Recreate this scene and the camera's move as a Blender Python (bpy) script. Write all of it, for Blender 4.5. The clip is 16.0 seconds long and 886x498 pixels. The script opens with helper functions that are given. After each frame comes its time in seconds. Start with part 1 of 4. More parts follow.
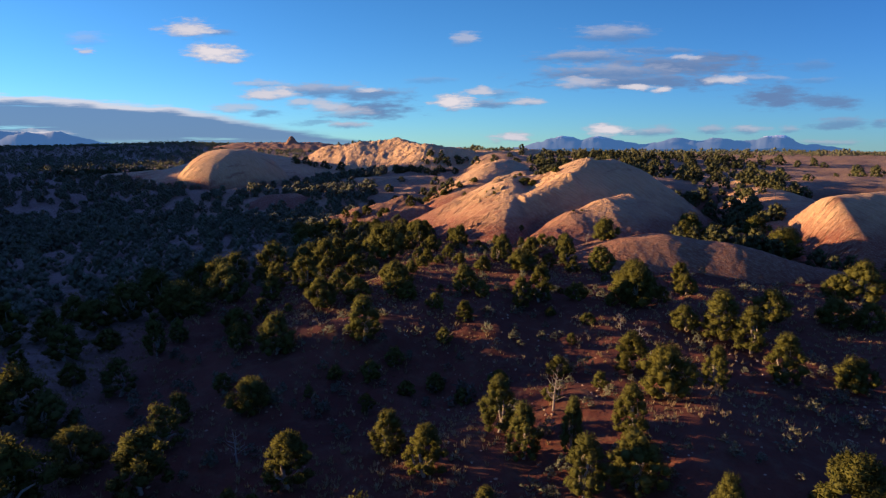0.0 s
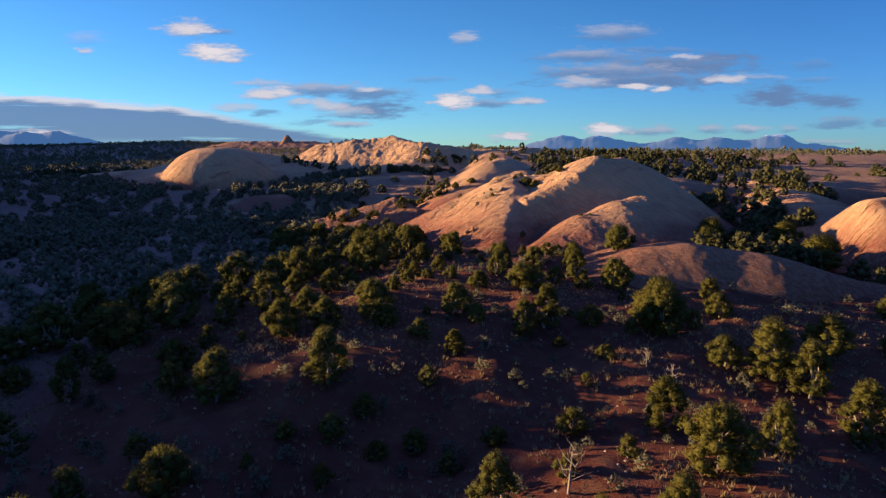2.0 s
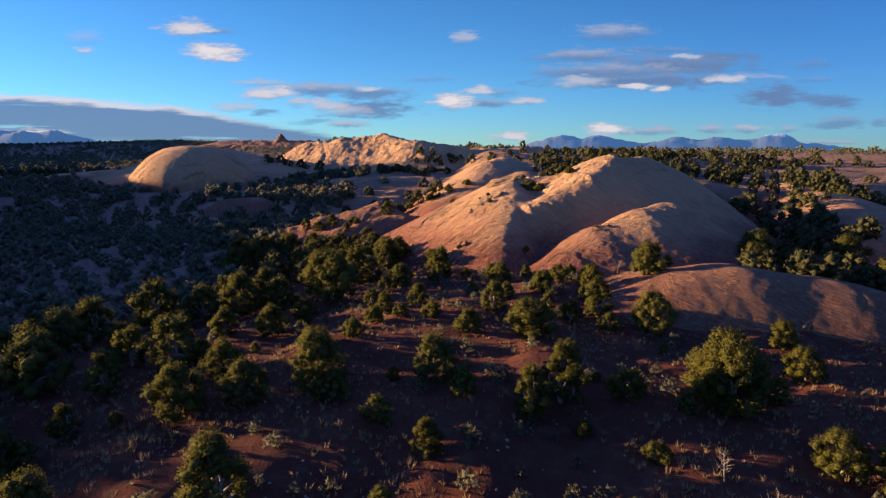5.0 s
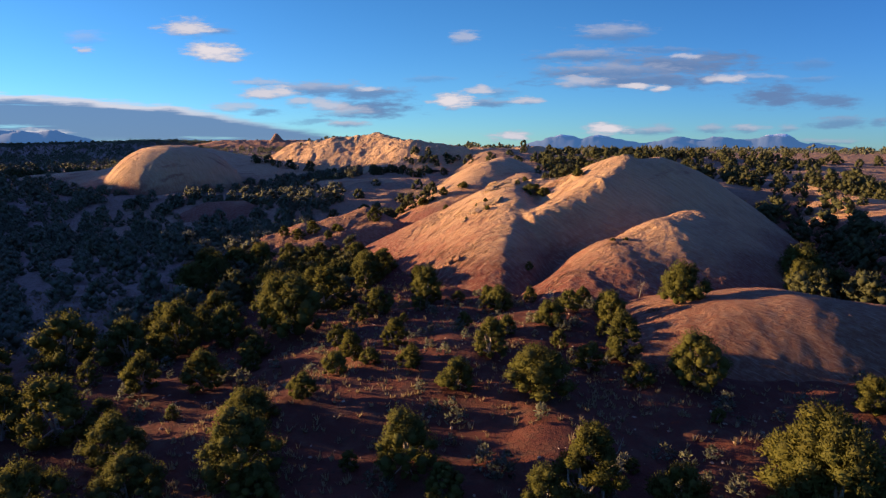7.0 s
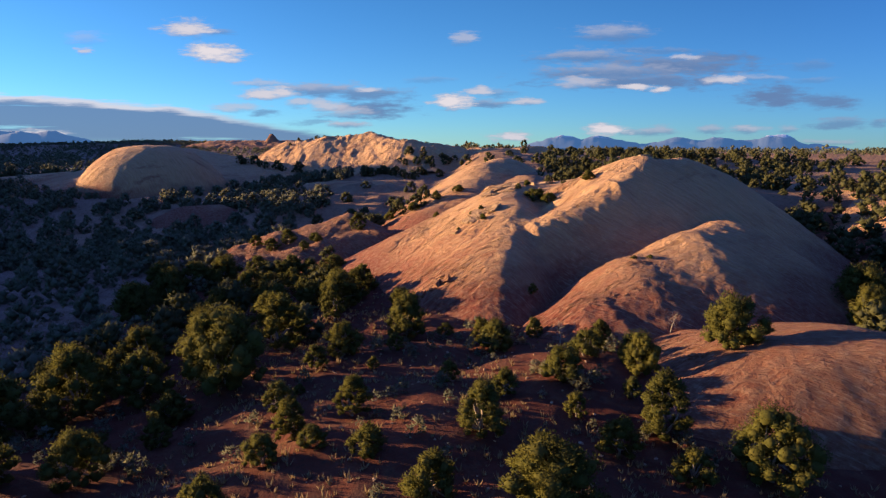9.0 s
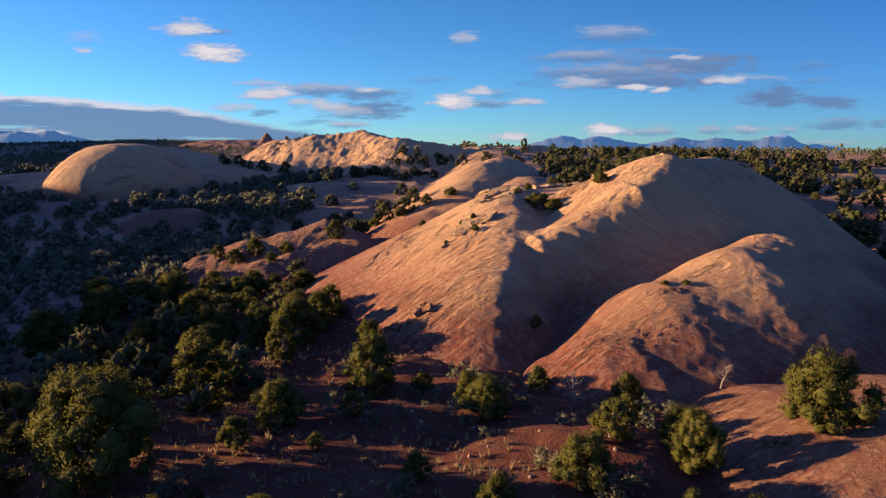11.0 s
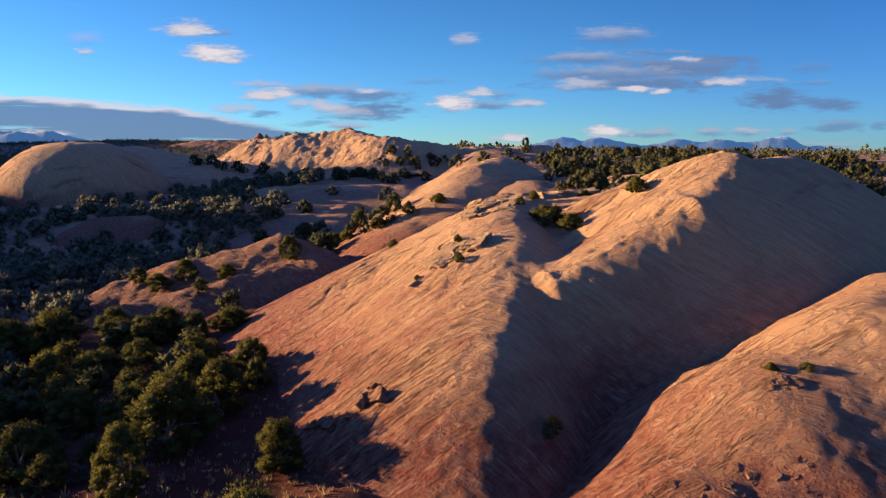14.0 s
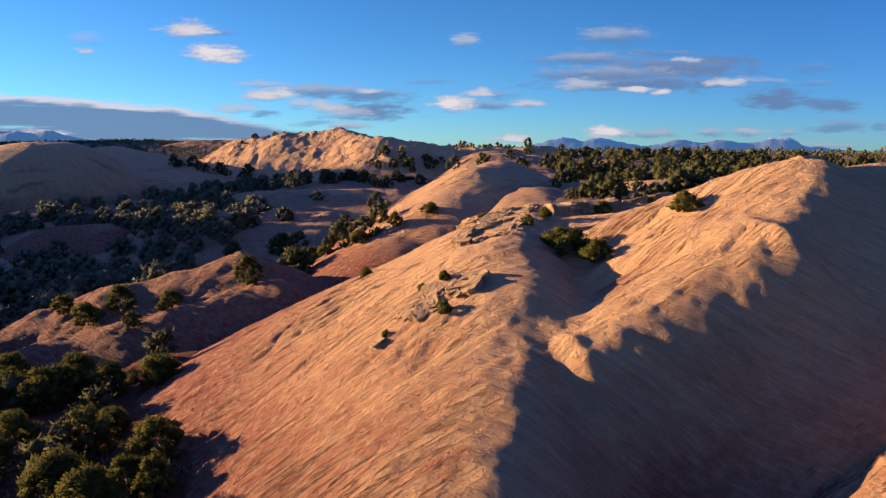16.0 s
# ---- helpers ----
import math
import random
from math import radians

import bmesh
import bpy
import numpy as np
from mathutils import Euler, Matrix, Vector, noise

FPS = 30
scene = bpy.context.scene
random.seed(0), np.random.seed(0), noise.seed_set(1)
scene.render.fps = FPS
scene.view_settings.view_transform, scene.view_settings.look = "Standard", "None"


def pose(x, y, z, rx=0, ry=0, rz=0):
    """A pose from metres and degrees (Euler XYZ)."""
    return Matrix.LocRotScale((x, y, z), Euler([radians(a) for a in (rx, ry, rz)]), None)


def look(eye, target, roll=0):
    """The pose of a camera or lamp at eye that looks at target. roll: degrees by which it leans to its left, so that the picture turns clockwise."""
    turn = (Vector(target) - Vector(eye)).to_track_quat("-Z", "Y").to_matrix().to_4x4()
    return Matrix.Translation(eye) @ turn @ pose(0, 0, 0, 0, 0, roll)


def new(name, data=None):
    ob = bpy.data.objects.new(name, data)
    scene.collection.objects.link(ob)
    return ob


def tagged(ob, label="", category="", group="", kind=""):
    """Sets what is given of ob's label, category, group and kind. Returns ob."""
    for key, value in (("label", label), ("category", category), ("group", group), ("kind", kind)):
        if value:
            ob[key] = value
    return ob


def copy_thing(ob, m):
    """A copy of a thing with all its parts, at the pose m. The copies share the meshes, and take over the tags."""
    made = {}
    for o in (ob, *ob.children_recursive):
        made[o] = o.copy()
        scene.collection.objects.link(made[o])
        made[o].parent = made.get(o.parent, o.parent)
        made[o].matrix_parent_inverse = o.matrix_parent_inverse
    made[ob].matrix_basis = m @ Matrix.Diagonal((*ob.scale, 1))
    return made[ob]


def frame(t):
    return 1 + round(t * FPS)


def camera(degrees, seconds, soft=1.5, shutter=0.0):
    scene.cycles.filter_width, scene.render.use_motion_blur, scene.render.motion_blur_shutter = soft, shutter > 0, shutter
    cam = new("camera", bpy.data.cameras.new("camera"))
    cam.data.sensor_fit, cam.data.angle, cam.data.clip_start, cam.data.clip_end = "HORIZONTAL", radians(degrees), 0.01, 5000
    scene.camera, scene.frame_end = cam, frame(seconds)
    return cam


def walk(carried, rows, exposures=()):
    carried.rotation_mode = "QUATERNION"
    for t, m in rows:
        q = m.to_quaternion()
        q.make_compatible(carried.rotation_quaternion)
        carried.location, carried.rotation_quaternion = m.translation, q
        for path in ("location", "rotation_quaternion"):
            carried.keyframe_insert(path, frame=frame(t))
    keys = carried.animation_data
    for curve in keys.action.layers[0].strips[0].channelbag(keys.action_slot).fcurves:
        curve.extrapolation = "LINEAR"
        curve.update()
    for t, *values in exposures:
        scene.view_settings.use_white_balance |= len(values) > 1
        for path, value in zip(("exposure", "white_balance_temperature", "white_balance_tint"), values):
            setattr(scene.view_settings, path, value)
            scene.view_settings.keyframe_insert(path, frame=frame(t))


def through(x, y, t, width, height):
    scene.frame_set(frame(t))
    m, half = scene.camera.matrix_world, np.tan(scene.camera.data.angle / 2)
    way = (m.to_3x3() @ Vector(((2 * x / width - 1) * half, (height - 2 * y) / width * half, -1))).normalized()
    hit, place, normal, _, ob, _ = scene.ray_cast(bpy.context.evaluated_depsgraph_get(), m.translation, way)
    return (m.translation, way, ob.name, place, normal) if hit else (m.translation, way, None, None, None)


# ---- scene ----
cam = camera(73.9, 16.0, soft=1.25)
METRES, EYE, TILT, LEAN, TURN = 80.0, 16.0, -9.5, 0.0, 0.0
ROWS = [
    (0.0, 0.0, 0.0, 0.0, -0.0, 0.0, 0.0),
    (0.5, 0.0035, 0.0297, 0.0041, -0.0, -0.01, 0.01),
    (1.0, 0.007, 0.0594, 0.0081, -0.01, -0.02, 0.02),
    (1.5, 0.0101, 0.0892, 0.0121, -0.02, -0.04, 0.03),
    (2.0, 0.0132, 0.1191, 0.0161, -0.03, -0.05, 0.02),
    (2.5, 0.0166, 0.1493, 0.0202, -0.04, -0.05, 0.02),
    (3.0, 0.02, 0.1795, 0.0244, -0.03, -0.05, 0.01),
    (5.5, 0.0363, 0.3327, 0.0482, -0.07, -0.1, 0.0),
    (6.0, 0.0396, 0.3636, 0.0534, -0.07, -0.11, 0.02),
    (6.5, 0.0429, 0.3947, 0.0583, -0.07, -0.11, 0.02),
    (7.0, 0.0463, 0.4255, 0.0635, -0.07, -0.1, 0.01),
    (7.5, 0.0498, 0.4563, 0.0685, -0.07, -0.08, 0.01),
    (8.0, 0.0535, 0.487, 0.0736, -0.07, -0.06, 0.01),
    (8.5, 0.0572, 0.5177, 0.078, -0.08, -0.04, 0.02),
    (9.0, 0.0609, 0.5486, 0.0822, -0.08, -0.03, 0.0),
    (11.5, 0.0813, 0.7052, 0.1045, -0.11, 0.0, -0.05),
    (12.0, 0.0853, 0.7367, 0.1088, -0.11, 0.04, -0.06),
    (12.5, 0.089, 0.7679, 0.1132, -0.12, 0.05, -0.09),
    (13.0, 0.0927, 0.7991, 0.1174, -0.11, 0.05, -0.11),
    (13.5, 0.0961, 0.8302, 0.1221, -0.11, 0.05, -0.13),
    (14.0, 0.0993, 0.861, 0.1272, -0.1, 0.1, -0.14),
    (14.5, 0.1024, 0.8915, 0.1326, -0.1, 0.11, -0.17),
    (15.0, 0.1055, 0.9217, 0.1383, -0.09, 0.11, -0.19),
    (15.5, 0.1081, 0.9519, 0.1443, -0.08, 0.11, -0.21),
    (16.0, 0.1103, 0.9822, 0.1505, -0.07, 0.12, -0.23),
]
EXPOSURE = 1.52
walk(cam, [(t, pose(0, 0, EYE, TILT, LEAN, TURN) @ pose(METRES * x, METRES * y, METRES * z, 90 + pitch, roll, yaw)) for t, x, y, z, yaw, pitch, roll in ROWS],
     exposures=[(0.0, EXPOSURE), (16.0, EXPOSURE)])

# ---- world and sun ----
SUN_AZIMUTH, SUN_HEIGHT = -79.0, 8.3     # degrees from straight ahead (minus: left), degrees above the horizon
SKY, SUN = 0.058, 5.9


class Nodes:
    """Short hand for building a node tree."""

    def __init__(self, tree):
        self.tree = tree

    def add(self, kind, **values):
        n = self.tree.nodes.new(kind)
        for key, value in values.items():
            setattr(n, key, value)
        return n

    def link(self, a, b):
        self.tree.links.new(a, b)

    def feed(self, socket, value):
        if isinstance(value, bpy.types.NodeSocket):
            self.link(value, socket)
        else:
            socket.default_value = value

    def math(self, op, a, b=0.0, c=0.0, clamp=False):
        n = self.add("ShaderNodeMath", operation=op, use_clamp=clamp)
        for s, v in zip(n.inputs, (a, b, c)):
            self.feed(s, v)
        return n.outputs[0]

    def vmath(self, op, a, b=(0, 0, 0)):
        n = self.add("ShaderNodeVectorMath", operation=op)
        self.feed(n.inputs[0], a)
        self.feed(n.inputs[1], b)
        return n.outputs["Value"] if op in ("LENGTH", "DOT_PRODUCT") else n.outputs[0]

    def noise(self, vector, scale, detail=4.0, rough=0.55, distort=0.0, colour=False):
        n = self.add("ShaderNodeTexNoise")
        self.feed(n.inputs["Vector"], vector)
        n.inputs["Scale"].default_value, n.inputs["Detail"].default_value = scale, detail
        n.inputs["Roughness"].default_value, n.inputs["Distortion"].default_value = rough, distort
        return n.outputs["Color" if colour else "Fac"]

    def ramp(self, fac, *stops):
        n = self.add("ShaderNodeValToRGB")
        self.feed(n.inputs[0], fac)
        e = n.color_ramp.elements
        while len(e) < len(stops):
            e.new(0.5)
        for el, (at, col) in zip(e, stops):
            el.position, el.color = at, (*col, 1) if len(col) == 3 else col
        return n.outputs[0]

    def mix(self, fac, a, b, blend="MIX"):
        n = self.add("ShaderNodeMix", data_type="RGBA", blend_type=blend)
        self.feed(n.inputs[0], fac)
        for s, v in ((n.inputs[6], a), (n.inputs[7], b)):
            self.feed(s, (*v, 1) if isinstance(v, tuple) and len(v) == 3 else v)
        return n.outputs[2]

    def map(self, v, lo, hi, a=0.0, b=1.0, smooth=True):
        n = self.add("ShaderNodeMapRange", interpolation_type="SMOOTHSTEP" if smooth else "LINEAR")
        for s, val in zip(n.inputs, (v, lo, hi, a, b)):
            self.feed(s, val)
        return n.outputs[0]


# clouds: tangent of bearing, tangent of height, half width, half height, thickness, sunlit share
WEST_PUFFS = [(-0.411, 0.1929, 0.041, 0.0137, 0.95, 0.9), (-0.379, 0.1886, 0.036, 0.0075, 0.6, 0.3), (-0.372, 0.156, 0.046, 0.0137, 1, 1), (-0.35, 0.148, 0.019, 0.0075, 0.8, 0.9), (-0.577, 0.1798, 0.031, 0.0112, 0.25, 0.7), (-0.581, 0.1604, 0.011, 0.005, 0.7, 0.9), (-0.301, 0.1096, 0.046, 0.0062, 0.5, 0.7), (-0.283, 0.0934, 0.046, 0.0112, 0.9, 0.9), (-0.208, 0.0979, 0.084, 0.0125, 0.85, 0.4), (-0.125, 0.0925, 0.072, 0.0112, 0.85, 0.2), (-0.12, 0.0997, 0.03, 0.005, 0.7, 0.9), (-0.237, 0.077, 0.024, 0.0075, 0.6, 0.8)]
LOW_BANK = [(-0.191, 0.0725, 0.036, 0.01, 0.7, 0.8), (-0.154, 0.0634, 0.042, 0.0112, 0.7, 0.6), (-0.125, 0.0679, 0.078, 0.0175, 0.95, 0.1), (-0.154, 0.0414, 0.034, 0.0075, 0.8, 0.6), (-0.34, 0.0707, 0.048, 0.0075, 0.5, 0.8), (-0.294, 0.0606, 0.022, 0.0062, 0.7, 0.1), (-0.21, 0.046, 0.054, 0.005, 0.5, 0.1), (0.038, 0.1781, 0.022, 0.0112, 0.5, 0.8), (-0.022, 0.1132, 0.036, 0.0062, 0.3, 0.3), (0.061, 0.0952, 0.024, 0.0087, 0.75, 0.9), (0.089, 0.0934, 0.036, 0.0075, 0.5, 0.3), (0.015, 0.0789, 0.036, 0.0125, 1, 1), (0.071, 0.077, 0.054, 0.0075, 0.8, 0.3)]
EAST_STREAKS = [(0.141, 0.0789, 0.026, 0.0062, 0.8, 0.8), (0.276, 0.1868, 0.060, 0.0162, 0.6, 0.5), (0.299, 0.1912, 0.042, 0.0100, 0.5, 0.3), (0.236, 0.1507, 0.084, 0.0125, 0.8, 0.35), (0.337, 0.1587, 0.084, 0.0062, 0.5, 0.2), (0.284, 0.1249, 0.132, 0.0162, 0.9, 0.3), (0.376, 0.1347, 0.132, 0.0187, 1, 0.12), (0.449, 0.1471, 0.072, 0.0100, 0.95, 0.1), (0.340, 0.1114, 0.180, 0.0137, 0.95, 0.12), (0.229, 0.1096, 0.048, 0.0112, 0.7, 0.7), (0.470, 0.1132, 0.036, 0.0087, 0.8, 0.9), (0.516, 0.1186, 0.048, 0.0075, 0.4, 0.6), (0.322, 0.1024, 0.034, 0.0050, 0.9, 0.95), (0.359, 0.0970, 0.012, 0.0062, 0.9, 0.95), (0.398, 0.1507, 0.030, 0.0050, 0.6, 0.9)]
EAST_WISPS = [(0.547, 0.0861, 0.06, 0.0175, 1, 0), (0.562, 0.0952, 0.031, 0.0112, 0.95, 0.05), (0.64, 0.0798, 0.05, 0.0112, 0.9, 0.1), (0.606, 0.1382, 0.036, 0.0075, 0.35, 0.2), (0.609, 0.1132, 0.036, 0.0062, 0.35, 0.3), (0.663, 0.0432, 0.05, 0.01, 0.7, 0.2), (0.729, 0.045, 0.018, 0.0075, 0.6, 0.2), (0.638, 0.0127, 0.06, 0.005, 0.5, 0.5)]
HORIZON_PUFFS = [(0.274, 0.0331, 0.034, 0.0125, 0.95, 1), (0.307, 0.0285, 0.024, 0.0075, 0.6, 0.4), (0.354, 0.0312, 0.036, 0.01, 0.7, 0.5), (0.448, 0.0349, 0.026, 0.0075, 0.6, 0.5), (0.504, 0.0358, 0.029, 0.0075, 0.7, 0.6), (0.575, 0.034, 0.018, 0.0062, 0.5, 0.5), (0.114, 0.022, 0.034, 0.0087, 0.85, 0.95), (-0.682, 0.0266, 0.054, 0.0075, 0.8, 1)]


def make_world():
    w = bpy.data.worlds.new("sky")
    w.use_nodes = True
    n = Nodes(w.node_tree)
    w.node_tree.nodes.clear()
    sky = n.add("ShaderNodeTexSky", sky_type="NISHITA", sun_disc=False)
    sky.sun_elevation, sky.sun_rotation = radians(SUN_HEIGHT), radians(SUN_AZIMUTH)
    sky.altitude, sky.air_density, sky.dust_density, sky.ozone_density = 1700, 1.0, 0.0, 3.0
    way = n.add("ShaderNodeTexCoord").outputs["Generated"]
    part = n.add("ShaderNodeSeparateXYZ")
    n.link(way, part.inputs[0])
    ahead = n.math("MAXIMUM", part.outputs[1], 0.05)
    flat = n.add("ShaderNodeCombineXYZ")
    n.link(n.math("DIVIDE", part.outputs[0], ahead), flat.inputs[0])
    n.link(n.math("DIVIDE", part.outputs[2], ahead), flat.inputs[1])
    flat = flat.outputs[0]
    tint = n.mix(n.map(part.outputs[2], 0.0, 0.28), (0.62, 1.03, 1.42), (0.50, 0.97, 1.36))
    tint = n.mix(n.map(part.outputs[2], 0.3, 0.75), tint, (1.85, 1.7, 3.15))
    air = n.mix(1.0, sky.outputs[0], tint, "MULTIPLY")
    air = n.mix(1.0, air, (SKY, SKY, SKY), "MULTIPLY")
    air = n.mix(n.map(part.outputs[0], 0.0, 0.8, 0.0, 0.75), air, n.mix(1.0, air, (0.38, 0.46, 0.66), "MULTIPLY"))
    puff = n.vmath("SUBTRACT", n.noise(n.vmath("MULTIPLY", flat, (14, 38, 1)), 1.0, 6, 0.66, colour=True), (0.5, 0.5, 0.5))
    wisp = n.noise(n.vmath("MULTIPLY", flat, (26, 120, 1)), 1.0, 6, 0.65)
    torn = n.vmath("ADD", flat, n.vmath("MULTIPLY", puff, (0.055, 0.020, 0)))
    loose = n.math("MULTIPLY_ADD", wisp, 2.4, 0.12)
    tops = n.math("MULTIPLY", wisp, 0.8)
    grey, lit = 0.0, 0.0
    for a, b, hw, hh, thick, share in WEST_PUFFS + LOW_BANK + EAST_STREAKS + EAST_WISPS + HORIZON_PUFFS:
        q = n.vmath("MULTIPLY", n.vmath("SUBTRACT", torn, (a, b, 0)), (1 / hw, 1 / hh, 0))
        cover = n.map(n.math("SUBTRACT", loose, n.vmath("LENGTH", q)), 0.0, 1.05, 0.0, thick)
        grey = n.math("MAXIMUM", grey, cover)
        if share > 0.11:
            y = n.math("ADD", n.vmath("DOT_PRODUCT", q, (0, 1, 0)), tops)
            lit = n.math("MAXIMUM", lit, n.math("MULTIPLY", cover, n.map(y, 0.6 - 1.6 * share, 1.6 - 1.6 * share, 0.0, share)))
    # the long grey bank low in the west, sinking to the right, with a bright upper rim
    xy = n.add("ShaderNodeSeparateXYZ")
    n.link(flat, xy.inputs[0])
    xy = xy.outputs
    top = n.math("MINIMUM", n.math("MULTIPLY_ADD", xy[0], -0.061, 0.0496), n.math("MULTIPLY_ADD", xy[0], -0.175, -0.0018))
    soft = n.noise(n.vmath("MULTIPLY", flat, (7, 60, 1)), 1.0, 5, 0.6)
    deep = n.math("ADD", n.math("MULTIPLY", n.math("SUBTRACT", top, xy[1]), 45.0), n.math("MULTIPLY", n.math("SUBTRACT", soft, 0.5), 1.7))
    slot = n.noise(n.vmath("MULTIPLY", flat, (6, 90, 3)), 1.0, 3, 0.5)
    bank = n.math("MULTIPLY", n.map(deep, 0.0, 0.7, 0.0, 0.98), n.map(slot, 0.72, 0.6, 0.5, 1.0))
    bank = n.math("MULTIPLY", bank, n.map(part.outputs[2], -0.005, 0.02, 0.4, 1.0))
    grey = n.math("MAXIMUM", grey, bank)
    rim = n.math("MULTIPLY", n.map(deep, 0.0, 0.4), n.map(deep, 0.35, 0.8, 1.0, 0.0))
    lit = n.math("MAXIMUM", lit, n.math("MULTIPLY", n.math("MULTIPLY", rim, 0.8), n.map(xy[0], -0.2, -0.5)))
    front = n.map(part.outputs[1], 0.1, 0.3)
    col = n.mix(n.math("MULTIPLY", n.math("MULTIPLY", grey, 0.92), front), air, (0.046, 0.077, 0.148))
    col = n.mix(n.math("MULTIPLY", lit, front), col, (0.275, 0.255, 0.27))
    bg = n.add("ShaderNodeBackground")
    n.link(col, bg.inputs[0])
    bg.inputs[1].default_value = 1.0
    out = n.add("ShaderNodeOutputWorld")
    n.link(bg.outputs[0], out.inputs[0])
    scene.world = w


make_world()
lamp = bpy.data.lights.new("sun", "SUN")
lamp.energy, lamp.angle, lamp.color = SUN, radians(0.6), (1.0, 0.68, 0.36)
a, h = radians(SUN_AZIMUTH), radians(SUN_HEIGHT)
TO_SUN = Vector((math.sin(a) * math.cos(h), math.cos(a) * math.cos(h), math.sin(h)))
sun = new("sun", lamp)
sun.matrix_world = look(TO_SUN * 100, (0, 0, 0))


# ---- materials ----
def material(name):
    m = bpy.data.materials.new(name)
    m.use_nodes = True
    n = Nodes(m.node_tree)
    return m, n, m.node_tree.nodes["Principled BSDF"]


def bump(n, shader, height, strength=0.5, distance=0.1):
    b = n.add("ShaderNodeBump")
    b.inputs["Strength"].default_value, b.inputs["Distance"].default_value = strength, distance
    n.link(height, b.inputs["Height"])
    n.link(b.outputs[0], shader.inputs["Normal"])


def rock_material(name, pale, red, red_low, red_high):
    """Slickrock: grain, stains, broken cracks on the western faces and flutes on the eastern ones."""
    m, n, p = material(name)
    geo = n.add("ShaderNodeNewGeometry")
    pos = geo.outputs["Position"]
    side = n.add("ShaderNodeSeparateXYZ")
    n.link(geo.outputs["Normal"], side.inputs[0])
    west = n.map(side.outputs[0], -0.05, -0.4)
    big = n.noise(pos, 0.11, 5, 0.6)
    blotch = n.noise(pos, 0.42, 5, 0.65)
    fine = n.noise(pos, 2.2, 9, 0.68)
    grain = n.noise(pos, 11.0, 4, 0.7)
    warp = n.vmath("MULTIPLY", n.vmath("SUBTRACT", n.noise(pos, 0.10, 2, colour=True), (0.5, 0.5, 0.5)), (1.2, 1.2, 1.2))
    q = n.vmath("ADD", pos, warp)

    def strips(across, along, wide, long, detail):
        c = n.add("ShaderNodeCombineXYZ")
        n.link(n.math("MULTIPLY", n.vmath("DOT_PRODUCT", q, across), 1 / wide), c.inputs[0])
        n.link(n.math("MULTIPLY", n.vmath("DOT_PRODUCT", q, along), 1 / long), c.inputs[1])
        return n.noise(c.outputs[0], 1.0, detail, 0.6)

    flutes = strips((0.5, 0.86, 0.0), (0.86, -0.5, 0.0), 0.26, 4.0, 5)
    ledges = strips((-0.46, 0.89, 0.3), (0.89, 0.46, 0.0), 0.55, 6.0, 6)
    veins = strips((-0.46, 0.89, 0.2), (0.89, 0.46, 0.0), 2.6, 11.0, 5)
    hatch = strips((-0.46, 0.89, 0.3), (0.89, 0.46, 0.0), 0.20, 0.55, 6)
    comb = strips((0.5, 0.86, 0.0), (0.86, -0.5, 0.0), 0.12, 0.9, 5)
    crack = n.map(n.math("ABSOLUTE", n.math("SUBTRACT", ledges, 0.5)), 0.0, 0.020, 1.0, 0.0)
    crack = n.math("MULTIPLY", crack, n.map(veins, 0.46, 0.56))
    crack = n.math("MULTIPLY", crack, n.map(side.outputs[0], -0.1, -0.3))
    z = n.add("ShaderNodeSeparateXYZ")
    n.link(pos, z.inputs[0])
    high = n.math("ADD", z.outputs[2], n.math("MULTIPLY", n.math("SUBTRACT", n.mix(0.5, big, veins), 0.5), 16.0))
    low = n.map(high, red_low, red_high, 1.0, 0.0)
    low = n.math("MAXIMUM", low, n.map(veins, 0.56, 0.70, 0.0, 0.7))
    base = n.mix(low, pale, red)
    band = n.mix(west, flutes, ledges)
    thin = n.mix(west, comb, hatch)
    base = n.mix(n.map(band, 0.40, 0.66, 0.0, 0.55), base, n.mix(0.55, base, red))
    base = n.mix(n.map(thin, 0.50, 0.70, 0.0, 0.6), base, n.mix(0.55, base, (0.62, 0.45, 0.28)))
    base = n.mix(n.map(thin, 0.46, 0.32, 0.0, 0.4), base, n.mix(0.5, base, (0.12, 0.05, 0.03)))
    base = n.mix(n.map(fine, 0.35, 0.72, 0.0, 0.6), base, n.mix(0.45, base, (0.50, 0.36, 0.22)))
    base = n.mix(n.map(blotch, 0.52, 0.72, 0.0, 0.45), base, n.mix(0.5, base, (0.14, 0.065, 0.04)))
    base = n.mix(n.math("MULTIPLY", crack, 0.7), base, (0.07, 0.03, 0.02))
    base = n.mix(n.map(grain, 0.4, 0.75, 0.0, 0.45), base, n.mix(0.5, base, (0.13, 0.05, 0.026)))
    n.link(base, p.inputs["Base Color"])
    p.inputs["Roughness"].default_value = 0.92
    p.inputs["Specular IOR Level"].default_value = 0.15
    h = n.math("MULTIPLY", n.map(band, 0.3, 0.7), n.math("MULTIPLY_ADD", west, -0.1, 0.34))
    h = n.math("ADD", h, n.math("MULTIPLY", thin, 0.5))
    h = n.math("ADD", h, n.math("MULTIPLY_ADD", fine, 0.9, n.math("MULTIPLY", grain, 0.25)))
    bump(n, p, n.math("SUBTRACT", h, n.math("MULTIPLY", crack, 0.8)), 1.0, 0.5)
    return m


